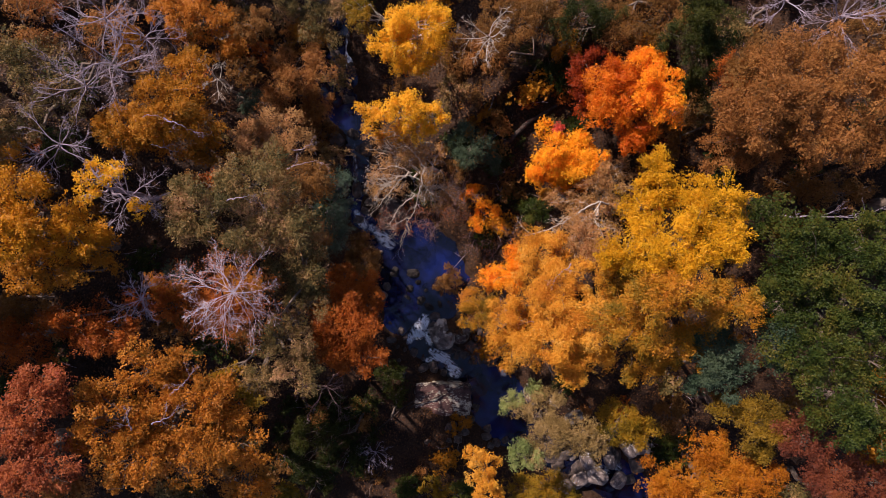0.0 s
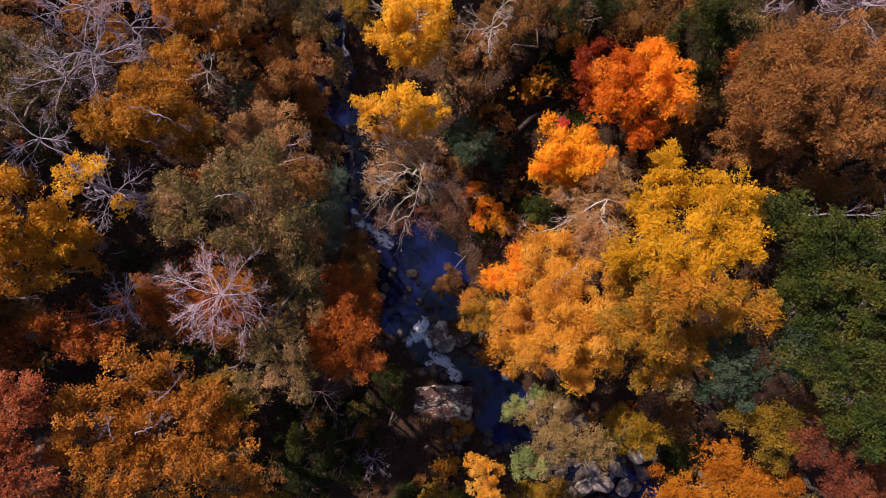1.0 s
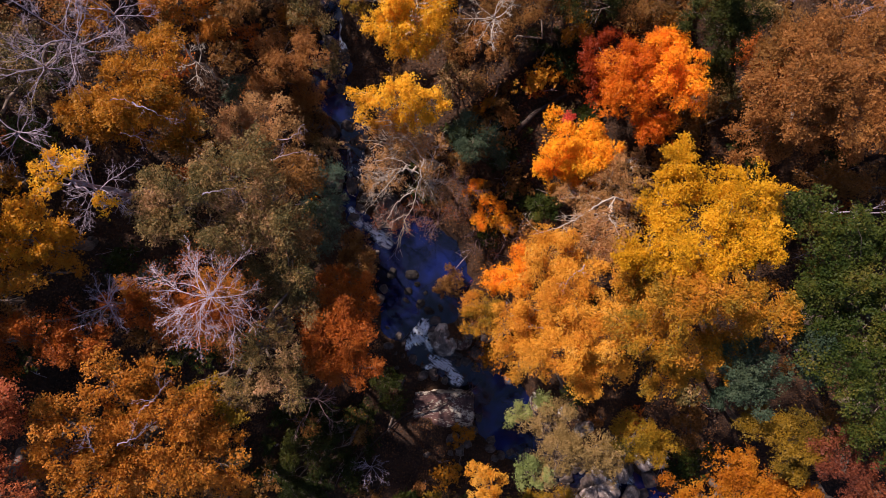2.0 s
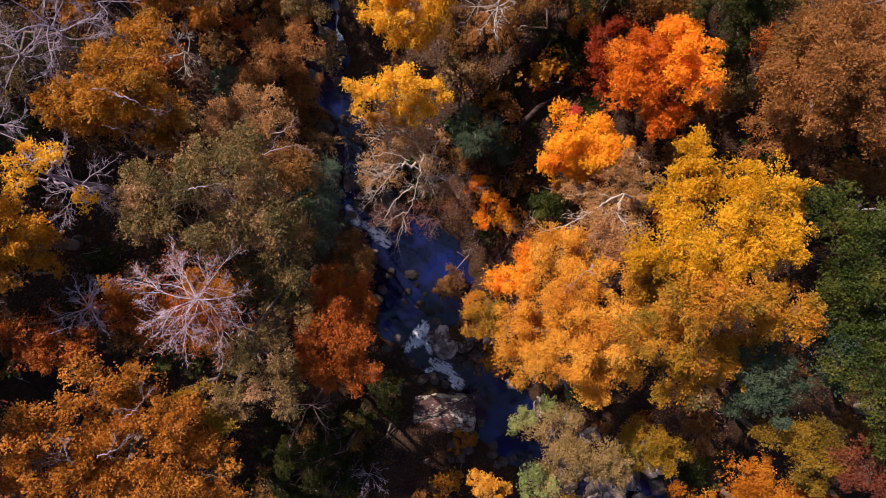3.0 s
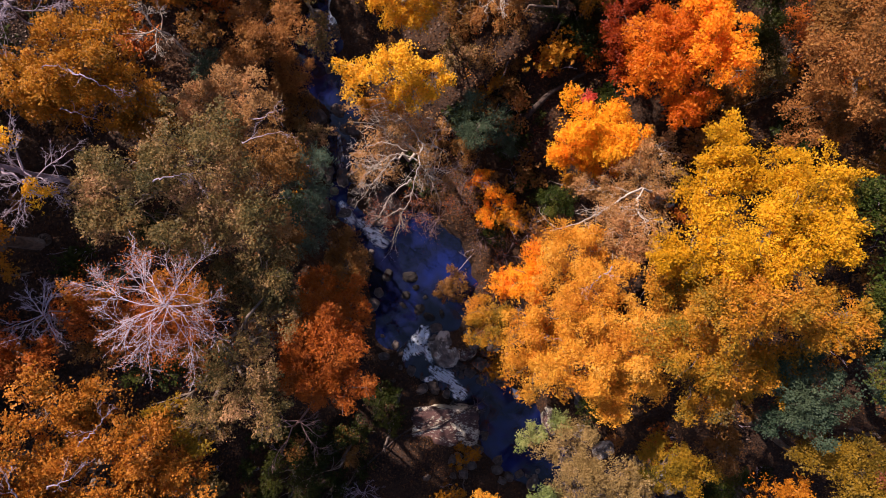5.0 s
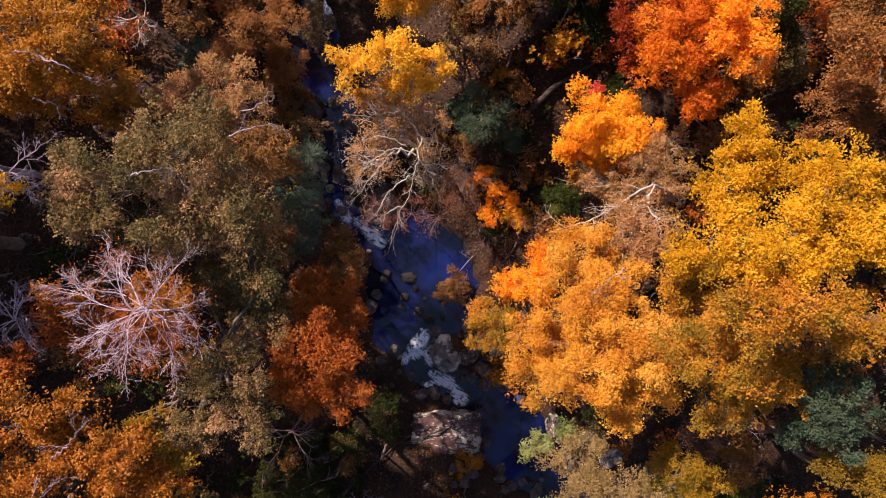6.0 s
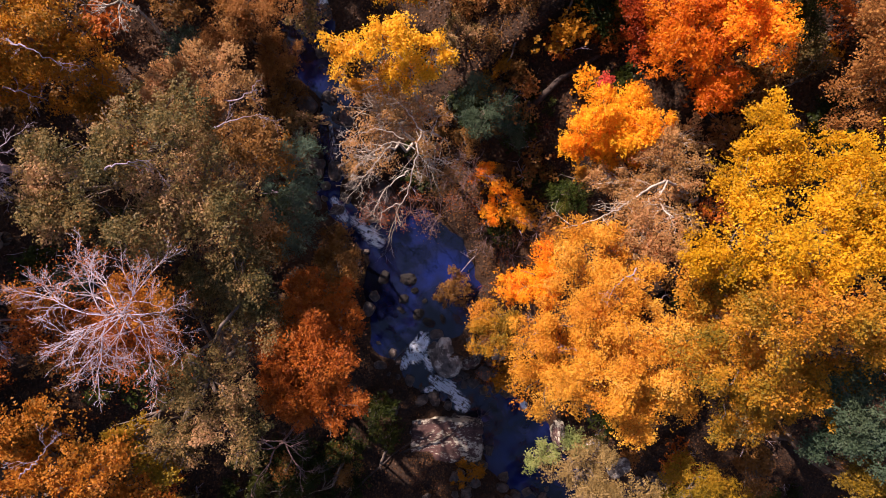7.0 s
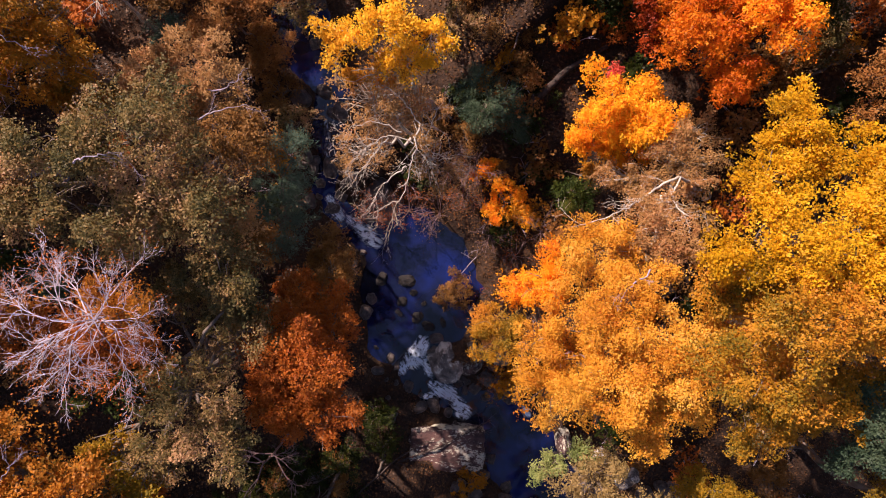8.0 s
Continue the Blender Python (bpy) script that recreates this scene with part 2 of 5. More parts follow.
def add_leaves(geo, c, nrm, length, wide=0.62, toward=None, tone=None):
    """Leaf blades at the centres c, facing nrm: folded where geo takes quads, plain small ones where it takes triangles."""
    n = len(c)
    nrm = nrm / (np.linalg.norm(nrm, axis=1)[:, None] + 1e-9)
    t = np.cross(nrm, rng.normal(size=(n, 3)) if toward is None else np.cross(nrm, toward))
    t /= np.linalg.norm(t, axis=1)[:, None] + 1e-9
    b = np.cross(nrm, t)
    ln = (length * rng.uniform(0.7, 1.3, n))[:, None]
    fold = nrm * ln * 0.14
    if geo.k == 3:
        v = np.stack([c - t * ln * 0.55, c + t * ln * 0.4 + b * ln * wide * 0.55, c + t * ln * 0.4 - b * ln * wide * 0.55], 1).reshape(-1, 3)
    else:
        v = np.stack([c - t * ln * 0.5, c + b * ln * wide * 0.5 + fold, c + t * ln * 0.5 - fold * 0.6, c - b * ln * wide * 0.5 + fold], 1).reshape(-1, 3)
    geo.put(v, np.arange(geo.k * n).reshape(n, geo.k))
    geo.tone.append(rng.random(n) if tone is None else tone)


def wander(p, q, n, amount):
    """A crooked line from p to q."""
    s = np.linspace(0, 1, n)[:, None]
    p, q = np.asarray(p, float), np.asarray(q, float)
    line = p + (q - p) * s
    jig = rng.normal(size=(n, 3)) * amount * np.linalg.norm(q - p)
    jig[0] = jig[-1] = 0
    return line + jig


# ---- the lie of the land ----
# the stream's line: x, y, half width, water level
STREAM = np.array([
    (-9.4, 21.0, 0.9, 2.9), (-6.8, 14.8, 0.6, 2.3), (-6.7, 13.4, 0.5, 1.95), (-7.2, 11.2, 1.2, 1.8), (-5.9, 7.5, 0.8, 1.6),
    (-5.9, 4.0, 0.7, 1.4), (-5.9, 2.6, 0.55, 1.2), (-4.7, 1.2, 0.7, 0.3), (-2.0, -0.2, 2.3, 0.0), (-1.3, -2.2, 3.0, 0.0), (-2.3, -4.4, 1.9, -0.05),
    (-2.1, -5.3, 1.2, -0.15), (-1.7, -6.4, 1.0, -0.75), (-0.9, -7.1, 1.0, -0.8), (0.1, -8.0, 1.0, -1.4), (1.4, -8.9, 1.2, -1.5),
    (3.4, -10.0, 1.8, -1.5), (4.3, -12.0, 1.8, -1.5), (7.2, -14.4, 1.4, -1.55), (9.4, -15.3, 1.4, -1.65), (10.9, -16.1, 1.5, -2.2), (16.0, -19.5, 1.7, -2.7)])


def smooth_line(rows, n):
    """Catmull-Rom through the rows."""
    p = np.vstack([2 * rows[0] - rows[1], rows, 2 * rows[-1] - rows[-2]])
    s = np.linspace(0, len(rows) - 1 - 1e-6, n)
    i = s.astype(int)
    t = (s - i)[:, None]
    a, b, c, d = p[i], p[i + 1], p[i + 2], p[i + 3]
    return 0.5 * (2 * b + (c - a) * t + (2 * a - 5 * b + 4 * c - d) * t * t + (3 * b - a - 3 * c + d) * t ** 3)


LINE = smooth_line(STREAM, 420)


def wave(x, y, f, seed=0.0):
    return (np.sin(x * f + 1.3 * np.sin(y * f * 0.7 + seed) + seed) + np.sin(y * f * 1.13 + 1.7 * np.sin(x * f * 0.6 - seed) + 2 * seed)) * 0.5


def land(x, y):
    """Ground height at x, y (arrays)."""
    x, y = np.atleast_1d(np.asarray(x, float)), np.atleast_1d(np.asarray(y, float))
    z = np.empty_like(x)
    for k in range(0, len(x), 20000):
        xs, ys = x[k:k + 20000], y[k:k + 20000]
        d2 = (xs[:, None] - LINE[:, 0]) ** 2 + (ys[:, None] - LINE[:, 1]) ** 2
        near = np.argmin(np.sqrt(d2) - LINE[:, 2], axis=1)
        d = np.sqrt(d2[np.arange(len(xs)), near]) - LINE[near, 2]
        level = LINE[near, 3]
        d = d + 0.28 * wave(xs, ys, 1.7, 0.4) + 0.14 * wave(xs, ys, 4.1, 1.1)
        bank = np.where(d < 0, -0.55 * np.clip(-d / 0.8, 0, 1) ** 0.7, 0.45 * np.clip(d / 0.6, 0, 1) + 0.36 * np.clip(d - 0.6, 0, 24) + 0.12 * np.clip(d - 24.6, 0, 150))
        z[k:k + 20000] = level + bank + np.clip(d, 0, 3) / 3 * (0.35 * wave(xs, ys, 0.5, 2.0) + 0.12 * wave(xs, ys, 2.3, 0.7))
    return z


def water_at(x, y):
    """Water level of the stream nearest to x, y, and the distance to its edge."""
    d = np.hypot(x - LINE[:, 0], y - LINE[:, 1]) - LINE[:, 2]
    k = int(np.argmin(d))
    return float(LINE[k, 3]), float(d[k])


def land_at(x, y):
    return float(land(x, y)[0])


def spaced(lo, hi, step, far):
    mid = np.arange(lo, hi + step, step)
    out = [hi + step]
    gap = step
    while out[-1] < far:
        gap *= 1.35
        out.append(out[-1] + gap)
    out = np.array(out)
    return np.concatenate([(lo - (out - hi))[::-1], mid, out])


def build_ground():
    gx, gy = spaced(-27, 27, 0.28, 1500), spaced(-22, 22, 0.28, 1500)
    X, Y = np.meshgrid(gx, gy, indexing="ij")
    Z = land(X.ravel(), Y.ravel())
    g = Geo()
    nx, ny = len(gx), len(gy)
    i, j = np.meshgrid(np.arange(nx - 1), np.arange(ny - 1), indexing="ij")
    q = np.stack([i * ny + j, (i + 1) * ny + j, (i + 1) * ny + j + 1, i * ny + j + 1], -1).reshape(-1, 4)
    g.put(np.stack([X.ravel(), Y.ravel(), Z], 1), q)
    tagged(new("ground", g.mesh("ground", GROUND, True)), "steep dark forest floor covered with brown fallen leaves", "ground", kind="structure")


# white water: from x, y to x, y, half width, strength
CASCADES = [(-6.3, 13.8, -6.2, 12.4, 0.3, 0.85), (-5.9, 2.5, -5.5, 1.7, 0.3, 0.8), (-4.95, 1.5, -3.8, 0.4, 0.4, 0.75), (-1.25, -4.9, -1.7, -5.9, 0.5, 1.0),
            (-1.7, -5.8, -2.5, -6.5, 0.3, 0.8), (-1.2, -5.7, -0.9, -6.6, 0.3, 0.7), (-0.8, -7.3, 0.1, -8.0, 0.35, 0.9), (-1.1, -8.0, 0.2, -7.8, 0.3, 0.85), (0.1, -7.9, 0.9, -9.0, 0.38, 1.0),
            # last entry: small glints along the upper channel, painted as froth
            (4.2, -8.1, 4.4, -9.1, 0.2, 0.8), (10.9, -15.9, 12.0, -16.6, 0.4, 0.6), (12.3, -15.8, 13.0, -16.3, 0.35, 0.55), (-6.0, 7.0, -5.9, 4.5, 0.2, 0.3)]


def build_water():
    gx, gy = np.arange(-13, 18, 0.13), np.arange(-22, 22, 0.13)
    X, Y = np.meshgrid(gx, gy, indexing="ij")
    x, y = X.ravel(), Y.ravel()
    fine = smooth_line(STREAM, 900)
    step = np.linalg.norm(np.gradient(fine[:, :2], axis=0), axis=1) + 1e-6
    drop = np.convolve(-np.gradient(fine[:, 3]) / step, np.ones(9) / 9, "same")
    near, d = np.empty(len(x), int), np.empty(len(x))
    for k in range(0, len(x), 8000):
        dd = np.hypot(x[k:k + 8000, None] - fine[:, 0], y[k:k + 8000, None] - fine[:, 1])
        near[k:k + 8000] = np.argmin(dd - fine[:, 2], axis=1)
        d[k:k + 8000] = dd[np.arange(len(dd)), near[k:k + 8000]]
    fall = np.clip(drop[near] * 2.2, 0, 1)
    z = fine[near, 3] + (0.015 + 0.08 * fall) * wave(x, y, 4.0, 0.3) + 0.05 * fall * wave(x, y, 11.0, 0.9)
    froth = np.zeros(len(x))
    for x0, y0, x1, y1, half, strength in CASCADES:
        t = np.clip(((x - x0) * (x1 - x0) + (y - y0) * (y1 - y0)) / ((x1 - x0) ** 2 + (y1 - y0) ** 2), 0, 1)
        off = np.hypot(x - x0 - t * (x1 - x0), y - y0 - t * (y1 - y0)) / (half * (0.6 + 0.4 * t))
        froth = np.maximum(froth, strength * np.clip(1.5 - off, 0, 1))
    keep = (d - fine[near, 2] < 1.2).reshape(X.shape)
    n, m = X.shape
    i, j = np.nonzero(keep[:-1, :-1] & keep[1:, :-1] & keep[1:, 1:] & keep[:-1, 1:])
    q = np.stack([i * m + j, (i + 1) * m + j, (i + 1) * m + j + 1, i * m + j + 1], -1)
    used, back = np.unique(q, return_inverse=True)
    g = Geo()
    g.put(np.stack([x, y, z], 1)[used], back.reshape(-1, 4))
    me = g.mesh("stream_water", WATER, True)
    at = me.attributes.new("froth", "FLOAT", "POINT")
    at.data.foreach_set("value", froth[used].astype(np.float32))
    run = np.cumsum(step)
    tx, ty = np.gradient(fine[:, 0]), np.gradient(fine[:, 1])
    sx, sy = x - fine[near, 0], y - fine[near, 1]
    across = (sy * tx[near] - sx * ty[near]) / step[near]
    along = run[near] + (sx * tx[near] + sy * ty[near]) / step[near]
    for key, val in (("along", along), ("across", across)):
        me.attributes.new(key, "FLOAT", "POINT").data.foreach_set("value", val[used].astype(np.float32))
    tagged(new("stream_water", me), "dark blue forest stream with white foaming cascades", "stream", kind="structure")


build_ground()
build_water()


# ---- trees ----
def add_lobe(geo, lobe, leaf, cover, clump, wide=0.8, flat=0.52):
    """One mass of foliage: smaller boughs over an uneven ellipsoid, each a heap of leafy sprays."""
    x, y, top, rx, ry = lobe
    rx, ry = rx * 1.08, ry * 1.08
    r = (rx + ry) / 2
    rz = flat * r
    mid0 = np.array((x, y, top - rz))
    area = 2.0 * math.pi * rx * ry
    boughs = max(8, int(9 + 5.0 * r * r))
    d = rng.normal(size=(boughs * 6, 3))
    d /= np.linalg.norm(d, axis=1)[:, None]
    d = d[d[:, 2] > -0.1][:boughs]
    mid = mid0 + d * np.array((rx, ry, rz)) * rng.uniform(0.35, 0.92, (len(d), 1)) + rng.normal(size=(len(d), 3)) * (0, 0, 0.2 * r)
    size = r * rng.uniform(0.14, 0.4, len(d)) * min(1.0, 1.6 / math.sqrt(boughs) + 0.55)
    stretch = np.exp(rng.normal(size=(len(d), 3)) * (0.3, 0.3, 0.12))
    each = 9
    total = int(cover * area / (leaf * leaf * wide * 0.5) / each)
    weight = size ** 1.7 / np.sum(size ** 1.7)
    which = rng.choice(len(d), total, p=weight)
    e = rng.normal(size=(total, 3))
    e /= np.linalg.norm(e, axis=1)[:, None]
    e = e + d[which] * 0.3 + np.array((0, 0, 0.4))
    e /= np.linalg.norm(e, axis=1)[:, None]
    reach = size[which] * rng.uniform(0.5, 1.0, total)
    cc = mid[which] + e * reach[:, None] * np.array((1.15, 1.15, 0.8)) * stretch[which]
    fill = rng.random(total) < 0.07
    q = np.clip(rng.normal(size=(fill.sum(), 3)), -1.6, 1.6) * (0.45, 0.45, 0.3)
    cc[fill] = mid0 + q * (rx, ry, rz) + (0, 0, -0.15 * r)
    # each spray is a drooping, flattened fan of leaves along its twig
    a = e * (1, 1, 0.3) + d[which] * (0.5, 0.5, 0) + rng.normal(size=e.shape) * 0.45 + (0, 0, -0.12)
    a /= np.linalg.norm(a, axis=1)[:, None]
    up = e * 0.5 + np.array((-0.06, 0.12, 0.55)) + rng.normal(size=e.shape) * 0.45
    up -= (up * a).sum(1, keepdims=True) * a
    up /= np.linalg.norm(up, axis=1)[:, None] + 1e-9
    side = np.cross(up, a)
    ln = (clump * rng.uniform(0.5, 1.15, total))[:, None, None]
    u = rng.uniform(-0.5, 0.5, (total, each, 1))
    w = rng.uniform(-0.36, 0.36, (total, each, 1)) * (1.15 - np.abs(u + 0.1) * 1.5)
    off = (a[:, None] * u + side[:, None] * w + up[:, None] * rng.normal(size=u.shape) * 0.07) * ln
    off[..., 2:] -= 0.25 * (u + 0.5) ** 2 * ln
    c = (cc[:, None] + off).reshape(-1, 3)
    toward = (a[:, None] * 0.8 + side[:, None] * np.sign(w) * 0.6 + rng.normal(size=off.shape) * 0.3).reshape(-1, 3)
    face = np.repeat(up, each, 0) + rng.normal(size=c.shape) * 0.28
    tone = np.clip(0.55 * rng.random(total) + 0.45 * rng.random(len(d))[which], 0, 1)
    add_leaves(geo, c, face, leaf, wide, -toward, np.repeat(tone, each))
    return cc[::max(1, total // 80)]


def tree(name, label, crowns, base=None, bark="brown", leaf=0.1, cover=1.3, clump=0.42, wide=0.8, radius=0.2, limbs=True, group="", category="tree", twigs=0):
    """A tree: tapered trunk, a limb to each mass of leaves, and crowns given as {colour: [(x, y, top, rx, ry), ...]}."""
    lobes = [l for ls in crowns.values() for l in ls]
    mx, my = np.mean([l[0] for l in lobes]), np.mean([l[1] for l in lobes])
    low = min(l[2] - 1.25 * (l[3] + l[4]) / 2 for l in lobes)
    bx, by = base or (mx * 1.2, my * 1.2)
    bz = land_at(bx, by) - 0.15
    root = thing(name, (bx, by, bz), label, category, group or ("trees above the stream" if category == "tree" else "bushes on the banks"))
    o = np.array((bx, by, bz))
    fork = max(low, bz + 0.35 * (max(l[2] for l in lobes) - bz))
    fork = np.array((mx * 0.7 + bx * 0.3, my * 0.7 + by * 0.3, fork))
    g = Geo()
    line = wander(o - o, fork - o, 7, 0.02)
    g.tube(line, radius * np.array((1.5, 1.1, 1.0, 0.92, 0.85, 0.78, 0.7)), 9)
    part("trunk", g, BARK[bark], root, smooth=True)
    for colour, ls in crowns.items():
        g = Geo(3)
        for l in ls:
            cc = add_lobe(g, (l[0] - bx, l[1] - by, l[2] - bz, l[3], l[4]), leaf, cover, clump, wide)
            if limbs:
                w = Geo()
                c = np.array((l[0] - bx, l[1] - by, l[2] - bz - 0.55 * (l[3] + l[4]) / 2))
                limb = wander(fork - o, c, 7, 0.05)
                w.tube(limb, np.linspace(0.5, 0.18, 7) * radius, 6)
                for q in cc[rng.permutation(len(cc))[:12 + twigs]]:
                    start = limb[rng.integers(4, 7)]
                    line = wander(start, q + (q - start) * 0.04, 5, 0.07)
                    w.tube(line, np.linspace(0.03, 0.008, 5), 3)
                part("limb", w, BARK[bark], root, smooth=True)
        part("crown", g, LEAVES[colour], root)
    return root


def branch(geo, p, d, length, r, level, bend, up, spray=3, tips=None):
    """A crooked bare branch with side branches all along it, forking again and again."""
    n = (2, 3, 6)[min(level, 2)]
    pts = [np.array(p, float)]
    d = np.array(d, float)
    d /= np.linalg.norm(d)
    curl = np.cross(d, rng.normal(size=3)) * bend * 0.7
    for k in range(n):
        d = d + curl * (1 if k < n * 0.6 else -0.8) + rng.normal(size=3) * bend * 0.8
        d[2] += up
        d /= np.linalg.norm(d)
        pts.append(pts[-1] + d * length / n)
    pts = np.array(pts)
    r = max(r, 0.0045)
    geo.tube(pts, r * np.linspace(1, 0.3, n + 1) ** 0.8, 5 if level > 2 else 3)
    if tips is not None and level <= 1:
        tips.append(pts[-1])
    if level <= 0:
        return
    for k in range(spray + 2 * (level > 1)):
        i = rng.integers(max(1, n // 3), n + 1)
        t = pts[i] - pts[i - 1]
        t /= np.linalg.norm(t)
        sd = np.cross(t, rng.normal(size=3))
        sd /= np.linalg.norm(sd)
        sd[2] *= 0.5
        branch(geo, pts[i], t * 0.8 + sd * rng.uniform(0.35, 0.8), length * rng.uniform(0.34, 0.62) * (1.1 - 0.35 * i / n), r * (0.72 - 0.3 * i / n), level - 1, bend, up, spray, tips)


def bare_tree(name, label, base, crown, reach, bark="grey", limbs=9, level=4, radius=0.16, tilt=0.5, colour=None, leaf=0.13, few=6, spray=3, lean=(0, 0), category="tree", group=""):
    """A leafless tree; crown is where its trunk forks, colour the few leaves that still hang on."""
    bx, by = base
    bz = land_at(bx, by) - 0.15
    root = thing(name, (bx, by, bz), label, category, group or ("leafless trees" if category == "tree" else "bushes on the banks"))
    f = np.array(crown, float) - (bx, by, bz)
    g = Geo()
    g.tube(wander((0, 0, 0), f, 8, 0.01), radius * np.linspace(1.1, 0.3, 8), 9)
    part("trunk", g, BARK[bark], root, smooth=True)
    tips = []
    for k in range(limbs):
        a = 2 * math.pi * (k + rng.uniform(-0.3, 0.3)) / limbs
        w = Geo()
        branch(w, f * rng.uniform(0.8, 1.0), (math.cos(a) + lean[0], math.sin(a) + lean[1], tilt * rng.uniform(0.5, 1.6)), reach * rng.uniform(0.55, 0.85), radius * rng.uniform(0.26, 0.42), level, 0.17, 0.0, spray, tips)
        part("limb", w, BARK[bark], root, smooth=True)
    if colour:
        w = Geo()
        c = np.repeat(np.array(tips), few, 0)
        c = c + rng.normal(size=c.shape) * 0.14
        add_leaves(w, c, rng.normal(size=c.shape) + (0, 0, 0.8), leaf)
        part("crown", w, LEAVES[colour], root, "sparse leaves still on the twigs")
    return root


def limb_path(root, pts, r0, r1, bark, twigs=0, size=0.8):
    """A long crooked limb of a tree along the given places (world), with twigs."""
    o = np.array(root.location)
    p = smooth_line(np.array(pts, float), 5 * len(pts)) - o
    p = p + rng.normal(size=p.shape) * 0.03
    w = Geo()
    w.tube(p, r1 * 0.6 + (r0 - r1 * 0.6) * np.linspace(1, 0, len(p)) ** 1.3, 7)
    for k in range(twigs):
        i = rng.integers(len(p) // 4, len(p))
        d = p[i] - p[i - 1]
        d = d / np.linalg.norm(d) + rng.normal(size=3) * 0.6
        branch(w, p[i], d / np.linalg.norm(d), size * rng.uniform(0.6, 1.3), r1 * 0.75, 2, 0.22, 0.0, 2)
    part("limb", w, BARK[bark], root, smooth=True)


# right bank
tree("maple_tree", "tall golden yellow maple leaning over the stream bank",
     {"gold": [(10.59, 3.25, 13.8, 1.45, 1.27), (11.79, 1.92, 15.0, 1.72, 1.47), (9.18, 2.02, 13.6, 1.27, 1.19), (10.26, 0.39, 16.0, 2.07, 1.46), (8.37, 0.15, 14.5, 1.49, 1.23), (12.24, 0.51, 15.6, 0.98, 1.22)], "amber": [(8.5, -1.35, 13.0, 1.35, 0.95), (10.0, -0.95, 13.8, 1.4, 0.9), (10.25, -1.82, 15.8, 2.34, 1.43), (12.58, -2.49, 15.0, 1.21, 1.26), (9.14, -3.28, 14.0, 1.98, 1.59), (12.03, -4.61, 13.0, 1.77, 1.15), (10.34, -5.76, 12.0, 1.69, 1.07)]}, base=(13.4, -1.4), leaf=0.065, radius=0.3)
orange_maple = tree("maple_tree", "broad orange maple hanging over the stream",
     {"tangerine": [(5.34, -0.27, 10.0, 1.67, 1.27), (4.53, -3.07, 9.5, 2.02, 1.71), (6.25, -2.28, 11.5, 1.68, 1.68), (5.68, -4.61, 11.5, 1.91, 1.68), (7.21, -5.98, 11.0, 1.70, 1.23), (3.96, -5.31, 9.0, 1.82, 1.32), (7.64, -3.29, 12.6, 1.33, 1.61)], "flame": [(3.87, -1.18, 8.2, 1.15, 1.09), (2.78, -1.62, 7.0, 0.93, 0.79)], "amber": [(2.25, -3.55, 6.2, 1.43, 1.23)]}, base=(8.1, -9.4), leaf=0.06, radius=0.24)
old_oak = tree("oak_tree", "fading tan oak with pale twisted limbs",
     {"tan": [(7.58, 0.49, 9.6, 1.91, 1.23), (9.65, 3.35, 7.2, 1.49, 1.39), (10.1, 4.75, 7.0, 1.3, 0.9), (8.85, 3.75, 7.4, 1.0, 0.8), (8.0, 1.5, 8.6, 1.2, 0.8), (7.3, 3.1, 6.0, 1.2, 0.8), (8.3, 2.8, 6.8, 1.0, 0.8), (6.64, 0.03, 9.4, 1.23, 0.92)]}, base=(11.5, 2.3), cover=0.75, leaf=0.06, bark='pale', twigs=22)
limb_path(old_oak, [(10.45, 2.32, 6.0), (8.78, 2.62, 8.0), (7.62, 2.14, 8.6), (6.60, 1.50, 9.0), (5.49, 1.00, 9.2), (4.46, 0.70, 9.0)], 0.07, 0.02, 'pale', 10, 1)
limb_path(old_oak, [(8.78, 2.62, 8.0), (8.18, 1.72, 8.8), (8.44, 1.09, 9.2), (8.56, 0.48, 9.4)], 0.045, 0.014, 'pale', 5, 0.7)
tree("small_maple", "small blazing orange and yellow maple",
     {"blaze": [(6.77, 5.62, 7.6, 1.71, 1.58), (7.92, 4.96, 7.1, 1.46, 1.40), (6.03, 4.84, 6.4, 1.22, 1.22), (7.55, 4.20, 6.0, 1.16, 0.89)], "crimson": [(6.55, 6.84, 7.2, 0.42, 0.33)]}, leaf=0.0647, clump=0.34, cover=1.6, radius=0.11)
tree("small_maple", "scarlet and orange maple in full colour",
     {"wine": [(8.28, 10.00, 9.0, 1.50, 1.44), (8.44, 8.75, 8.4, 0.95, 1.08)], "scarlet": [(9.58, 7.91, 10.2, 1.94, 1.70), (8.80, 8.11, 8.6, 1.14, 1.46), (10.70, 6.03, 9.2, 1.18, 0.93), (9.99, 9.53, 9.6, 1.35, 1.23)], "flame": [(11.01, 8.12, 11.6, 1.29, 1.55), (10.75, 9.43, 10.6, 0.88, 0.76)]}, leaf=0.0647, clump=0.36, cover=1.6, radius=0.15)
tree("oak_tree", "wide russet brown oak on the slope",
     {"russet": [(16.55, 8.09, 14.6, 2.60, 1.77), (18.61, 7.41, 15.0, 1.78, 1.99), (14.63, 6.23, 14.6, 2.02, 1.71), (17.38, 5.46, 14.0, 2.38, 1.48), (14.48, 5.22, 12.2, 1.63, 1.24), (19.63, 4.86, 14.0, 1.25, 1.25)], "brown": [(14.95, 8.87, 12.6, 1.33, 1.44), (20.36, 10.00, 14.0, 1.57, 1.31)]}, leaf=0.0647, radius=0.3)
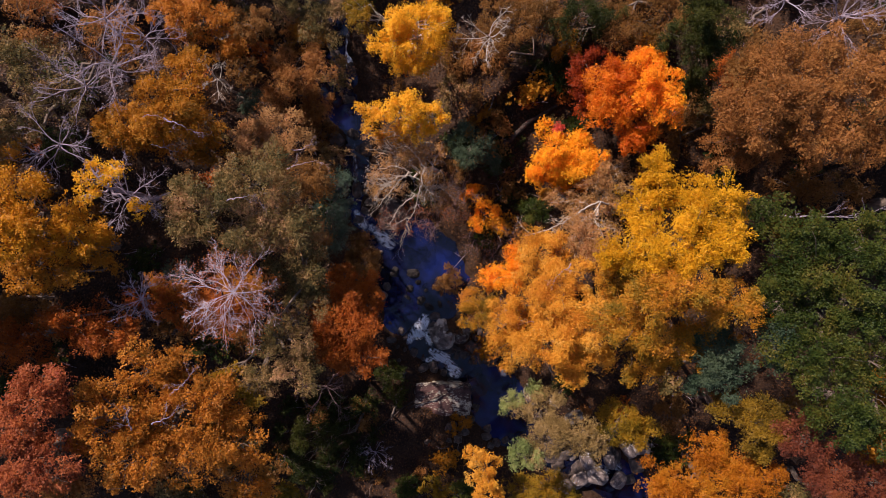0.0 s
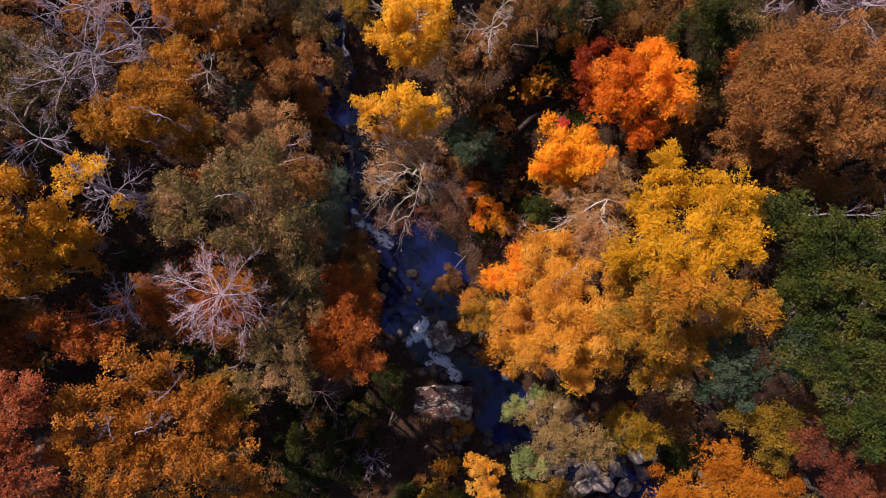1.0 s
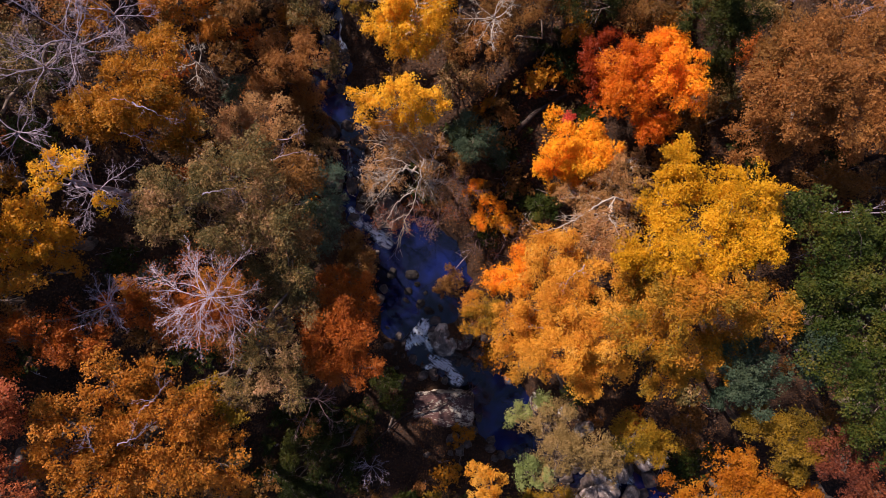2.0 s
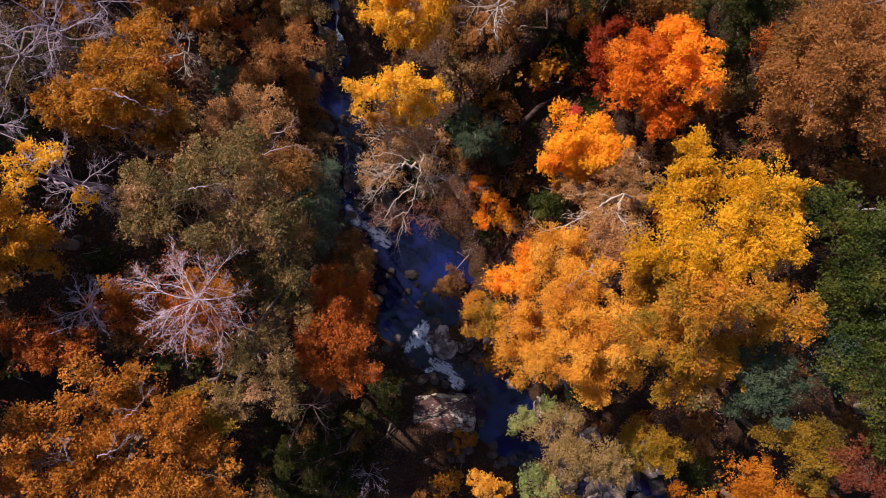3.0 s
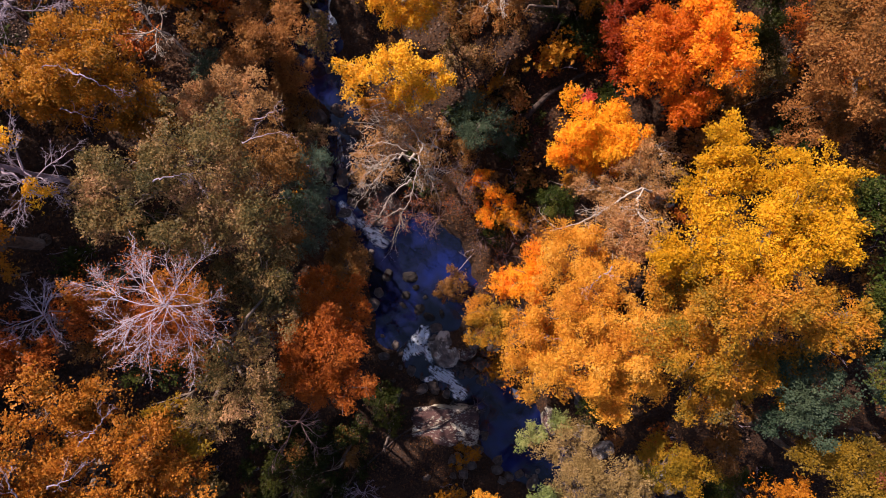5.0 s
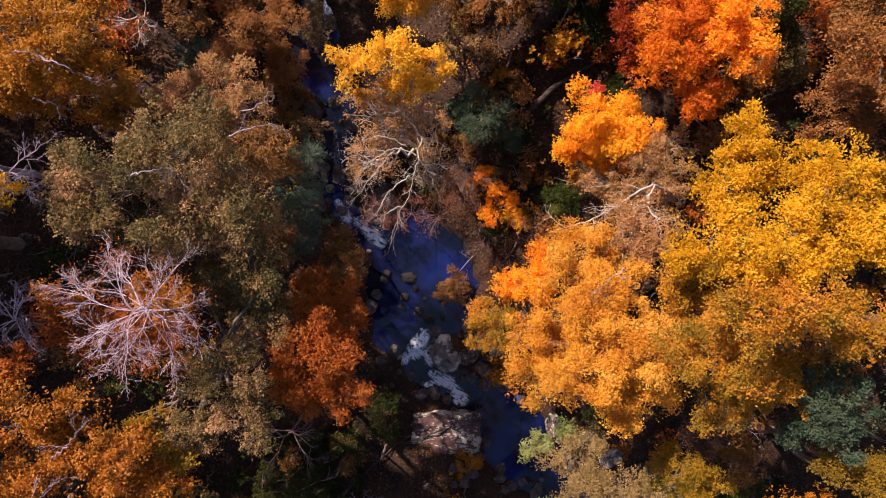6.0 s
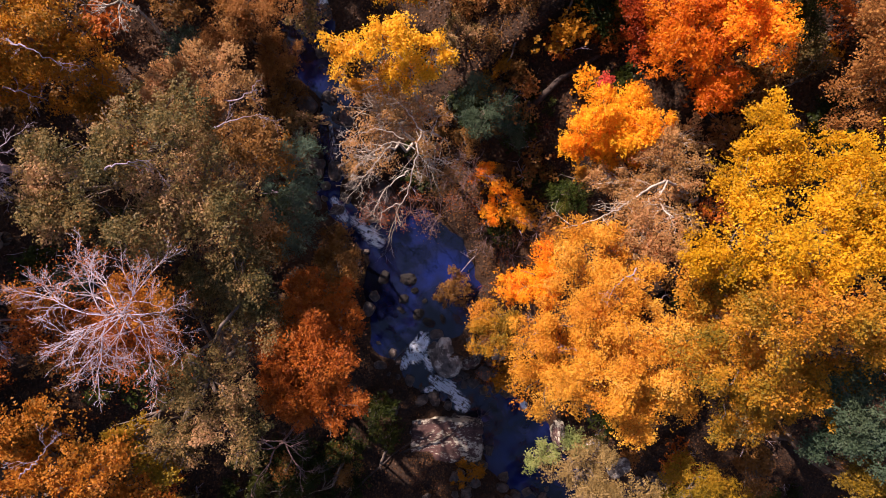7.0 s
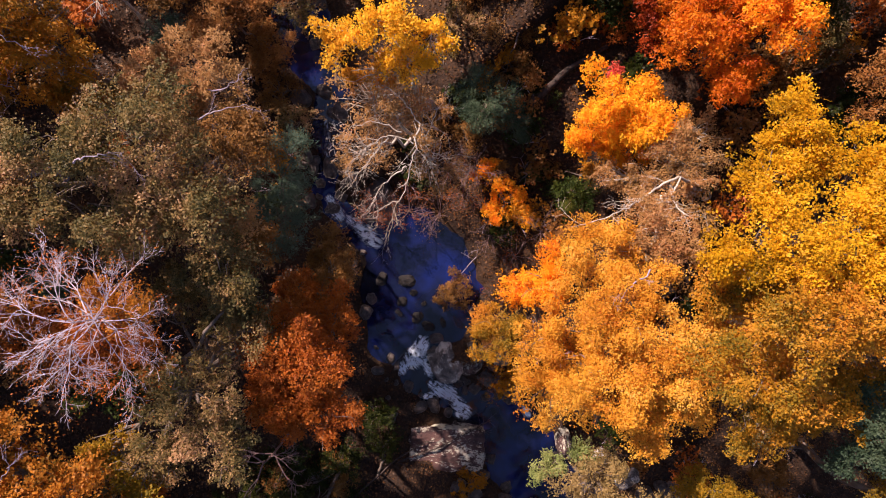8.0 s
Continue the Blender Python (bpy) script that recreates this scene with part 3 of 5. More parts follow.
tree("oak_tree", "dense green oak holding its summer leaves",
     {"green": [(14.36, 1.52, 15.0, 0.95, 0.82), (15.99, 0.02, 15.6, 1.98, 1.44), (18.35, 0.27, 15.6, 1.43, 1.43), (15.59, -2.25, 15.0, 1.72, 1.47), (17.46, -2.41, 16.0, 1.95, 1.66), (16.48, -4.68, 15.6, 1.98, 1.44), (19.08, -5.02, 15.0, 1.46, 1.46), (17.72, -7.15, 15.6, 1.98, 1.44), (19.60, -8.01, 15.0, 1.20, 1.20)], "bluegreen": [(15.05, -4.47, 14.4, 1.16, 1.16)]}, leaf=0.0794, clump=0.5, radius=0.32)
tree("young_oak", "blue-green young oak under taller trees",
     {"bluegreen": [(12.84, -4.73, 13.4, 1.28, 1.01), (13.52, -5.99, 13.4, 1.39, 1.02), (12.65, -6.49, 12.2, 0.83, 0.78)]}, leaf=0.0705, radius=0.13)
tree("hickory_tree", "olive and yellow hickory",
     {"mustard": [(15.23, -8.25, 12.8, 1.59, 1.04), (14.17, -7.87, 12.0, 1.06, 0.78), (15.89, -9.66, 12.0, 1.35, 0.79)]}, leaf=0.0647, radius=0.16)
tree("maple_tree", "bright orange maple beside the lower stream",
     {"pumpkin": [(13.73, -10.40, 10.4, 1.31, 1.13), (12.26, -13.15, 8.6, 1.65, 1.27), (14.62, -11.70, 11.0, 2.30, 1.24), (16.29, -11.92, 11.5, 1.67, 1.21), (13.86, -13.80, 10.0, 2.13, 1.03)]}, leaf=0.0676, radius=0.2)
tree("maple_tree", "dull red maple at the forest edge",
     {"maroon": [(16.82, -8.83, 14.0, 1.15, 0.99), (18.23, -10.24, 14.0, 1.52, 1.15), (20.71, -11.27, 13.0, 1.42, 1.31)]}, leaf=0.0647, radius=0.18)
tree("hickory_tree", "olive brown tree among the maples",
     {"olive": [(18.49, -12.66, 12.0, 1.69, 0.85), (21.03, -13.08, 12.0, 1.69, 0.85)]}, radius=0.15)
tree("shrub", "yellow-green bush above the stream bank",
     {"lime": [(10.06, -9.42, 8.2, 1.22, 1.06), (11.26, -10.64, 7.7, 1.24, 0.91), (9.57, -10.71, 7.6, 1.05, 0.78)]}, leaf=0.0647, radius=0.07, category='shrub')
tree("shrub", "straw-coloured and pale green streamside bush",
     {"straw": [(5.59, -8.98, 8.0, 1.40, 1.11), (7.34, -10.47, 8.4, 1.44, 1.13), (5.66, -10.87, 8.8, 1.48, 1.18), (8.29, -11.19, 8.4, 1.06, 0.81)], "pale": [(4.08, -9.05, 6.6, 0.76, 0.76), (5.17, -8.30, 7.4, 0.70, 0.64), (4.46, -11.43, 9.0, 1.04, 0.92)]}, leaf=0.0647, cover=1.0, radius=0.08, category='shrub', twigs=10)
tree("shrub", "yellow-green bush at the water's edge",
     {"lime": [(6.61, -14.77, 5.8, 1.90, 0.97), (4.79, -15.11, 5.0, 1.34, 0.85)]}, leaf=0.0647, radius=0.07, category='shrub')
tree("small_maple", "slender orange sapling beside the stream",
     {"tangerine": [(1.79, -11.96, 7.0, 0.74, 0.64), (2.39, -12.68, 7.4, 0.96, 1.06), (2.71, -13.88, 7.4, 0.87, 0.92)]}, leaf=0.0647, clump=0.3, radius=0.07)
tree("shrub", "bright green bush under the trees",
     {"lime": [(-0.34, -16.02, 2.2, 1.37, 0.76)], "green": [(1.17, -16.14, 2.4, 1.06, 0.83), (-2.46, -15.93, 1.8, 1.31, 0.85)]}, leaf=0.0647, clump=0.3, radius=0.05, category='shrub')
tree("shrub", "amber bush growing against the boulder",
     {"ochre": [(1.2, -12.2, 0.2, 0.8, 0.6), (0.75, -12.8, 0.0, 0.55, 0.45)]}, leaf=0.0587, clump=0.28, radius=0.04, category='shrub', cover=1.0)
tree("shrub", "small orange bush on the stream bank",
     {"flame": [(2.03, 3.60, 2.6, 0.78, 0.7), (2.83, 2.13, 2.8, 1.3, 1.1)]}, leaf=0.0647, clump=0.3, radius=0.05, category='shrub')
tree("shrub", "thin brown bush standing in the shallows",
     {"brown": [(0.51, -2.00, 1.0, 0.86, 0.94), (0.04, -2.71, 0.8, 0.71, 0.71)]}, leaf=0.0587, clump=0.28, radius=0.04, category='shrub', cover=0.9)
tree("juniper", "grey-green juniper on the slope",
     {"bluegreen": [(1.63, 6.08, 6.4, 1.43, 1.43), (3.08, 5.58, 4.4, 0.93, 1.00)]}, leaf=0.15, clump=0.5, cover=0.7, radius=0.09, wide=0.13)
# this tree's green is darkened so that it reads as shaded
tree("understory_tree", "young tree with green leaf colour darkened for shade",
     {"shade_green": [(12.47, 9.95, 12.4, 1.73, 1.45), (12.71, 10.96, 13.2, 1.57, 1.08), (13.71, 8.90, 10.0, 0.96, 0.96)]}, leaf=0.0647, radius=0.13)
# the darker green masses bring shade into this tree's leaf colour
tree("understory_tree", "brown tree on the slope, its green darkened for shade",
     {"brown": [(3.77, 12.72, 8.0, 1.82, 1.69), (5.68, 12.89, 9.0, 1.76, 1.25), (2.34, 10.32, 5.0, 1.70, 1.35)], "shade_green": [(7.92, 12.47, 10.0, 1.76, 1.21), (6.05, 11.73, 6.0, 1.51, 1.38)]}, leaf=0.0617, cover=1.0, radius=0.16)
tree("understory_tree", "thin brown tree on the shaded slope",
     {"brown": [(10.05, 12.36, 9.5, 1.54, 1.36), (11.78, 12.53, 10.5, 1.49, 1.19)], "ochre": [(7.50, 12.31, 7.0, 1.13, 1.00)]}, leaf=0.0617, cover=1.0, radius=0.14)
tree("shrub", "dark green bush on the shaded slope",
     {"green": [(5.24, 9.70, 3.2, 1.26, 1.26), (4.36, 9.06, 2.6, 0.98, 0.90)]}, leaf=0.0647, radius=0.05, category='shrub')
tree("shrub", "mossy green bush above the pool",
     {"green": [(5.83, 2.47, 3.0, 1.34, 1.20), (4.62, 3.66, 2.0, 0.84, 0.92)], "ochre": [(7.18, 3.43, 4.4, 1.00, 0.71)]}, leaf=0.0647, radius=0.05, category='shrub', cover=1.0)
tree("shrub", "brown bush on the slope",
     {"brown": [(2.76, 8.21, 4.0, 1.45, 1.02)]}, leaf=0.0647, radius=0.05, category='shrub', cover=0.9)
tree("shrub", "olive bush in the gap between trees",
     {"olive": [(14.73, 8.50, 8.0, 0.64, 0.77), (14.89, 7.54, 8.0, 0.70, 0.70)]}, leaf=0.0647, radius=0.05, category='shrub', cover=0.8)
bare_tree("bare_tree", "leafless grey tree at the upper slope", (23.1, 12.8), (18.07, 10.67, 13.5), 3.1, limbs=8, level=3, spray=4, radius=0.08)
bare_tree("bare_tree", "leafless grey tree at the upper slope", (19.7, 14.1), (16.22, 11.90, 12.5), 2.4, limbs=8, level=3, spray=4, radius=0.07)
# along the stream
tree("birch_tree", "bright yellow birch over the upper stream",
     {"lemon": [(-1.31, 12.03, 10.6, 2.15, 1.31), (-2.58, 11.08, 10.2, 1.32, 1.26), (-0.42, 11.05, 10.0, 1.27, 1.15), (-1.93, 10.10, 9.0, 1.18, 0.68)], "lime": [(-4.63, 13.53, 8.0, 0.90, 1.16)]}, base=(0.2, 14.0), leaf=0.0617, radius=0.15, bark='pale', cover=1.2)
tree("birch_tree", "yellow-topped birch above the stream",
     {"lemon": [(-3.34, 6.88, 11.4, 0.89, 0.77), (-1.91, 7.04, 12.0, 1.18, 0.87), (-0.57, 6.68, 11.5, 0.80, 0.71), (-1.42, 6.21, 11.0, 0.92, 0.43)], "ochre": [(-2.4, 6.0, 10.4, 1.2, 0.6)]}, base=(-0.7, 6.6), leaf=0.0647, radius=0.13, bark='pale', cover=1.2)
sycamore = tree("sycamore_tree", "half-bare tan sycamore with white limbs over water",
     {"tan": [(-2.58, 5.32, 9.6, 1.60, 1.29), (-1.00, 5.01, 9.2, 1.31, 1.43), (-3.04, 3.67, 8.6, 1.14, 1.39), (-0.59, 3.48, 7.4, 1.18, 1.31)]}, base=(-0.5, 5.3), cover=0.34, leaf=0.0647, bark='pale', twigs=22, radius=0.16)
limb_path(sycamore, [(-0.37, 4.36, 8.6), (-0.96, 4.31, 9.4), (-1.18, 3.35, 9.4), (-1.50, 2.32, 9.0), (-1.92, 1.42, 8.6), (-2.40, 0.35, 8.0)], 0.040, 0.011, 'pale', 16, 0.9)
limb_path(sycamore, [(-0.96, 4.31, 9.4), (-0.79, 3.70, 9.0), (-0.28, 3.40, 8.4), (0.51, 3.53, 7.8)], 0.030, 0.009, 'pale', 12, 0.8)
limb_path(sycamore, [(-1.18, 3.71, 9.4), (-2.07, 3.92, 9.6), (-2.83, 3.50, 9.4), (-3.64, 2.93, 9.0)], 0.027, 0.009, 'pale', 13, 0.8)
limb_path(sycamore, [(-1.49, 2.91, 9.2), (-2.11, 2.47, 9.0), (-2.58, 1.94, 8.8), (-2.93, 1.28, 8.4)], 0.028, 0.009, 'pale', 10, 0.7)
limb_path(sycamore, [(-0.96, 4.31, 9.4), (-1.46, 4.94, 9.8), (-2.13, 5.49, 10.0), (-2.85, 5.80, 9.8)], 0.026, 0.007, 'pale', 14, 0.8)
limb_path(sycamore, [(-1.62, 4.09, 9.5), (-2.51, 4.36, 9.7), (-3.36, 4.24, 9.5), (-4.07, 3.91, 9.2)], 0.024, 0.007, 'pale', 14, 0.8)
limb_path(sycamore, [(-2.07, 3.88, 9.5), (-2.85, 3.06, 9.2), (-3.44, 2.43, 8.8), (-4.03, 1.75, 8.3)], 0.022, 0.007, 'pale', 13, 0.8)
limb_path(sycamore, [(-0.79, 3.98, 9.2), (-0.42, 4.72, 9.3), (-0.06, 5.43, 9.2)], 0.022, 0.007, 'pale', 12, 0.7)
limb_path(sycamore, [(-1.73, 1.73, 8.7), (-2.45, 1.43, 8.5), (-2.79, 0.66, 8.2)], 0.024, 0.009, 'pale', 9, 0.6)
bare_tree("bare_tree", "bare tree with pale crooked limbs on the slope", (3.5, 12.1), (2.34, 11.35, 9.6), 2.2, limbs=8, level=3, spray=3, radius=0.08, bark='pale', lean=(0.1, -0.3))
tree("understory_tree", "olive tree beside the upper stream",
     {"olive": [(-7.19, 13.93, 6.6, 1.90, 1.42), (-9.12, 14.44, 6.4, 1.36, 1.15)], "ochre": [(-8.59, 13.06, 5.0, 1.06, 1.06)]}, leaf=0.0617, cover=1.0, radius=0.13)
tree("understory_tree", "dark brown tree above the stream bank",
     {"russet": [(-9.03, 10.44, 7.0, 2.22, 1.41), (-10.02, 9.11, 6.4, 1.35, 1.02), (-8.00, 9.14, 4.6, 1.14, 1.36)]}, leaf=0.0617, cover=1.1, radius=0.13)
tree("shrub", "dark olive bush on the stream bank",
     {"brown": [(-7.70, 7.41, 3.4, 1.03, 1.11)], "olive": [(-7.09, 5.70, 3.6, 0.88, 0.95)]}, leaf=0.0647, cover=0.9, radius=0.05, category='shrub')
# left bank
orange_oak = tree("oak_tree", "deep orange oak with an angular crown",
     {"ochre": [(-12.30, 6.25, 15.4, 1.79, 1.39), (-11.41, 7.95, 14.6, 1.07, 0.97), (-14.30, 5.57, 14.6, 1.22, 0.97), (-11.36, 5.91, 14.0, 1.36, 1.26), (-13.13, 4.81, 13.6, 1.75, 0.85), (-11.37, 4.78, 12.4, 1.05, 0.83)]}, leaf=0.0705, radius=0.24)
tree("oak_tree", "orange brown oak on the upper slope",
     {"copper": [(-12.16, 11.50, 11.6, 1.66, 1.20), (-13.29, 11.86, 12.0, 1.12, 0.84), (-11.25, 10.69, 10.6, 1.06, 0.82)], "brown": [(-10.64, 12.62, 8.4, 1.34, 1.21)]}, leaf=0.0676, radius=0.2)
tree("oak_tree", "fading tan and olive oak",
     {"olive": [(-17.59, 7.92, 16.0, 1.90, 1.36), (-16.64, 6.40, 15.4, 1.38, 1.04), (-18.89, 5.66, 15.0, 1.10, 1.15)], "russet": [(-17.96, 9.68, 16.0, 1.45, 1.21), (-15.41, 9.92, 13.8, 1.48, 1.21)], "ochre": [(-14.55, 9.30, 13.6, 1.05, 0.74), (-19.01, 3.88, 15.0, 0.85, 0.75)]}, leaf=0.0676, cover=0.62, radius=0.22)
bare_tree("bare_tree", "leafless grey tree with spreading twisted limbs", (-18.9, 10.1), (-13.68, 7.69, 16.2), 2.9, limbs=8, level=3, spray=3, radius=0.075, lean=(0.4, -0.1))
bare_tree("bare_tree", "leafless grey tree with spreading twisted limbs", (-20.3, 8.8), (-14.72, 6.76, 16.2), 2.3, limbs=8, level=3, spray=3, radius=0.075, lean=(0.3, 0.3))
bare_tree("bare_tree", "leafless grey tree with spreading twisted limbs", (-19.2, 12.7), (-14.27, 9.79, 15.6), 2.6, limbs=8, level=3, spray=3, radius=0.075, lean=(0.2, 0.2))
bare_tree("bare_tree", "leafless grey tree with spreading twisted limbs", (-21.8, 5.4), (-16.59, 4.55, 15.0), 2.1, limbs=8, level=3, spray=3, radius=0.075, lean=(0.1, -0.2))
bare_tree("bare_tree", "leafless grey tree with spreading twisted limbs", (-17.1, 11.8), (-13.05, 9.31, 15.0), 2.0, limbs=8, level=3, spray=3, radius=0.075, lean=(0.2, 0))
bare_tree("bare_tree", "small white-barked bare tree", (-13.0, 9.8), (-11.16, 8.41, 12.0), 1.5, limbs=6, level=3, spray=3, radius=0.075, bark='pale')
tree("maple_tree", "dark orange maple on the upper slope",
     {"honey": [(-16.03, 1.68, 18.0, 1.51, 1.28), (-16.94, 0.46, 18.0, 1.10, 1.28), (-15.14, 0.53, 17.0, 1.53, 1.20)], "ochre": [(-16.98, -0.74, 16.4, 1.85, 0.95), (-14.84, -0.22, 15.4, 1.03, 0.93)]}, leaf=0.0735, radius=0.26)
tree("birch_tree", "thin yellow birch losing its leaves",
     {"lemon": [(-13.98, 2.94, 17.0, 0.77, 0.55), (-14.61, 2.22, 16.6, 0.55, 0.55), (-13.18, 1.69, 15.2, 0.49, 0.44), (-13.51, 3.28, 16.4, 0.51, 0.33)]}, leaf=0.0647, radius=0.12, cover=0.8, bark='grey')
bare_tree("bare_tree", "leafless grey tree beside the yellow birch", (-17.9, 3.0), (-13.66, 2.35, 15.0), 2.1, limbs=9, level=3, spray=4, radius=0.075)
olive_oak = tree("oak_tree", "broad olive and tan oak over the bank",
     {"olive": [(-10.41, 2.43, 15.6, 1.52, 1.18), (-8.40, 2.79, 15.2, 1.96, 1.46), (-7.31, 1.00, 14.6, 2.01, 1.23), (-9.50, 0.74, 14.8, 1.73, 1.07), (-11.36, 1.28, 15.0, 1.15, 0.95)], "tan": [(-6.2, 0.9, 13.2, 0.95, 0.75), (-8.11, 5.40, 11.8, 1.89, 1.31), (-9.79, 5.78, 11.6, 1.08, 0.91)], "brown": [(-6.75, 3.37, 12.4, 1.56, 1.34), (-6.97, 0.03, 11.0, 1.17, 1.17)]}, leaf=0.0647, cover=1.15, radius=0.3)
tree("juniper", "blue-green juniper at the stream edge",
     {"teal": [(-5.83, 2.73, 10.0, 1.09, 1.33), (-6.10, 0.96, 9.0, 1.13, 1.53)]}, leaf=0.15, clump=0.5, cover=0.7, radius=0.09, wide=0.13)
tree("juniper", "grey-green juniper below the oak",
     {"bluegreen": [(-10.85, 8.19, 8.0, 0.90, 0.70)]}, leaf=0.15, clump=0.5, cover=0.7, radius=0.07, wide=0.13)
tree("juniper", "grey-green juniper beside the bare tree",
     {"bluegreen": [(-13.97, -1.23, 10.0, 0.90, 0.72)]}, leaf=0.15, clump=0.5, cover=0.7, radius=0.07, wide=0.13)
bare_tree("bare_tree", "leafless lavender grey tree with rounded twiggy crown", (-12.4, -3.0), (-8.75, -1.75, 16.2), 2.85, bark='silver', spray=4, limbs=17, level=3, radius=0.05, tilt=0.34, lean=(0, 0.05), colour='rust', leaf=0.06, few=1)
bare_tree("bare_tree", "small leafless grey tree", (-17.5, -3.0), (-13.27, -2.21, 14.6), 1.4, limbs=12, level=3, spray=3, radius=0.06)
tree("maple_tree", "shaded orange maple under the bare tree",
     {"rust": [(-11.7, -3.2, 12.4, 1.4, 1.1), (-10.39, -2.68, 13.2, 1.68, 1.19), (-13.00, -2.85, 12.6, 0.99, 0.99)], "copper": [(-9.25, -1.65, 14.2, 1.13, 0.77), (-13.51, -1.89, 12.6, 0.93, 0.77)]}, leaf=0.0617, cover=1.0, radius=0.14)
tree("maple_tree", "dark rust maple in shade",
     {"rust": [(-18.39, -3.88, 12.0, 1.91, 1.11), (-16.52, -4.39, 11.4, 1.35, 1.00), (-21.28, -4.75, 12.0, 1.91, 1.11)], "brown": [(-21.65, -3.10, 11.0, 1.80, 0.89)]}, leaf=0.0676, radius=0.18)
tree("maple_tree", "rose red maple on the lower slope",
     {"rose": [(-15.97, -5.49, 18.0, 1.46, 1.01), (-16.36, -7.06, 18.0, 1.23, 1.01), (-15.56, -8.38, 17.6, 1.26, 1.03), (-16.96, -9.36, 17.6, 1.12, 0.89)], "russet": [(-15.44, -9.83, 17.0, 1.15, 0.69)]}, leaf=0.0705, radius=0.24)
copper_maple = tree("maple_tree", "copper orange maple with several rounded crowns",
     {"copper": [(-11.85, -6.43, 15.0, 1.15, 0.90), (-13.08, -7.79, 16.0, 1.20, 1.06), (-10.22, -8.00, 14.0, 1.20, 1.04), (-12.24, -5.54, 14.6, 0.91, 0.71), (-13.05, -5.11, 15.6, 1.27, 0.93), (-11.69, -5.04, 14.6, 0.96, 0.71), (-13.67, -6.24, 17.0, 1.20, 1.06), (-12.38, -7.32, 16.0, 1.35, 1.11), (-10.53, -6.82, 14.6, 1.43, 1.18), (-9.56, -9.03, 14.0, 1.47, 1.47), (-11.22, -8.99, 15.6, 1.88, 1.38), (-13.03, -9.03, 16.6, 1.55, 1.08), (-9.04, -11.21, 13.0, 1.14, 1.03), (-14.27, -7.74, 16.8, 0.97, 1.07)]}, leaf=0.0735, clump=0.5, radius=0.3, cover=1.1)
tree("oak_tree", "olive oak with thinning leaves",
     {"olive": [(-6.53, -0.57, 13.6, 1.42, 1.04), (-8.48, -1.62, 12.4, 1.16, 1.04), (-7.02, -1.41, 12.2, 1.11, 1.11), (-7.52, -4.21, 13.4, 1.27, 1.22), (-6.78, -5.71, 13.2, 1.23, 1.12), (-8.68, -6.19, 13.0, 1.07, 0.85), (-6.62, -2.74, 12.2, 1.11, 1.22)], "lime": [(-9.35, -6.89, 13.2, 0.80, 0.58), (-10.53, -6.31, 12.4, 0.87, 0.71)]}, leaf=0.0617, cover=1.05, radius=0.16, twigs=8)
bare_tree("bare_tree", "thin grey leafless tree below the rust maple", (-6.9, -8.2), (-6.21, -7.23, 10.5), 2.0, limbs=7, level=3, radius=0.08, lean=(-0.1, -0.3), bark='twig')
tree("maple_tree", "rust red maple at the stream edge",
     {"rust": [(-5.01, -3.96, 11.7, 1.79, 1.79), (-4.57, -3.71, 11.8, 1.32, 1.62), (-4.12, -5.25, 11.4, 1.23, 1.16), (-5.34, -5.34, 11.4, 1.23, 1.23), (-5.66, -2.74, 11.2, 1.10, 1.10), (-4.20, -2.44, 10.2, 1.09, 1.09), (-5.25, -1.59, 9.2, 1.13, 0.93)], "brown": [(-4.29, -1.24, 8.4, 0.96, 1.28), (-4.90, -0.23, 6.8, 0.94, 1.22)]}, base=(-6.1, -4.4), leaf=0.0647, clump=0.36, radius=0.16)
# two bushes whose green is darkened to carry the bank's deep shade
tree("shrub", "bush with green leaf colour darkened for deep shade",
     {"shade_green": [(-8.02, -11.60, 4.6, 1.65, 1.22), (-9.34, -13.41, 5.0, 1.56, 1.20)], "brown": [(-5.51, -11.24, 2.0, 1.15, 0.92)]}, leaf=0.0647, cover=0.8, radius=0.05, category='shrub')
tree("shrub", "bank bush with leaf colour darkened for shade",
     {"shade_green": [(-3.59, -8.37, 2.0, 0.92, 0.99)]}, leaf=0.0647, cover=0.8, radius=0.05, category='shrub')
tree("shrub", "green and yellow bush under the maple",
     {"lime": [(-8.66, -13.38, 9.0, 1.12, 0.68)]}, leaf=0.0647, cover=0.9, radius=0.05, category='shrub')
bare_tree("shrub", "grey leafless shrub in shade", (-4.6, -13.9), (-4.41, -13.31, 2.6), 1.5, limbs=9, level=3, radius=0.04, tilt=0.9, category='shrub')
# dim growth in the gaps between the crowns
tree("understory_tree", "dark brown tree in deep shade",
     {"brown": [(-24.59, -2.68, 6.5, 2.04, 1.15), (-23.91, -2.37, 5.7, 1.24, 0.70)]}, leaf=0.0811, cover=0.7, radius=0.08)
tree("understory_tree", "dark brown tree in deep shade",
     {"brown": [(-21.54, -2.68, 6.5, 2.04, 1.15), (-20.81, -2.37, 5.7, 1.24, 0.70)]}, leaf=0.0811, cover=0.7, radius=0.08)
tree("understory_tree", "dark green tree in deep shade",
     {"green": [(-19.00, -1.34, 6.0, 1.37, 1.17), (-18.61, -1.00, 5.2, 0.84, 0.71)]}, leaf=0.0811, cover=0.7, radius=0.08)
# added shrubs: the next two have shade put into their dark leaf colour
tree("understory_tree", "added shrub with green leaf colour darkened for shade",
     {"shade_green": [(-5.32, -10.59, 2.0, 1.15, 0.92), (-4.82, -10.48, 1.2, 0.70, 0.56)]}, leaf=0.0811, cover=0.7, radius=0.08)
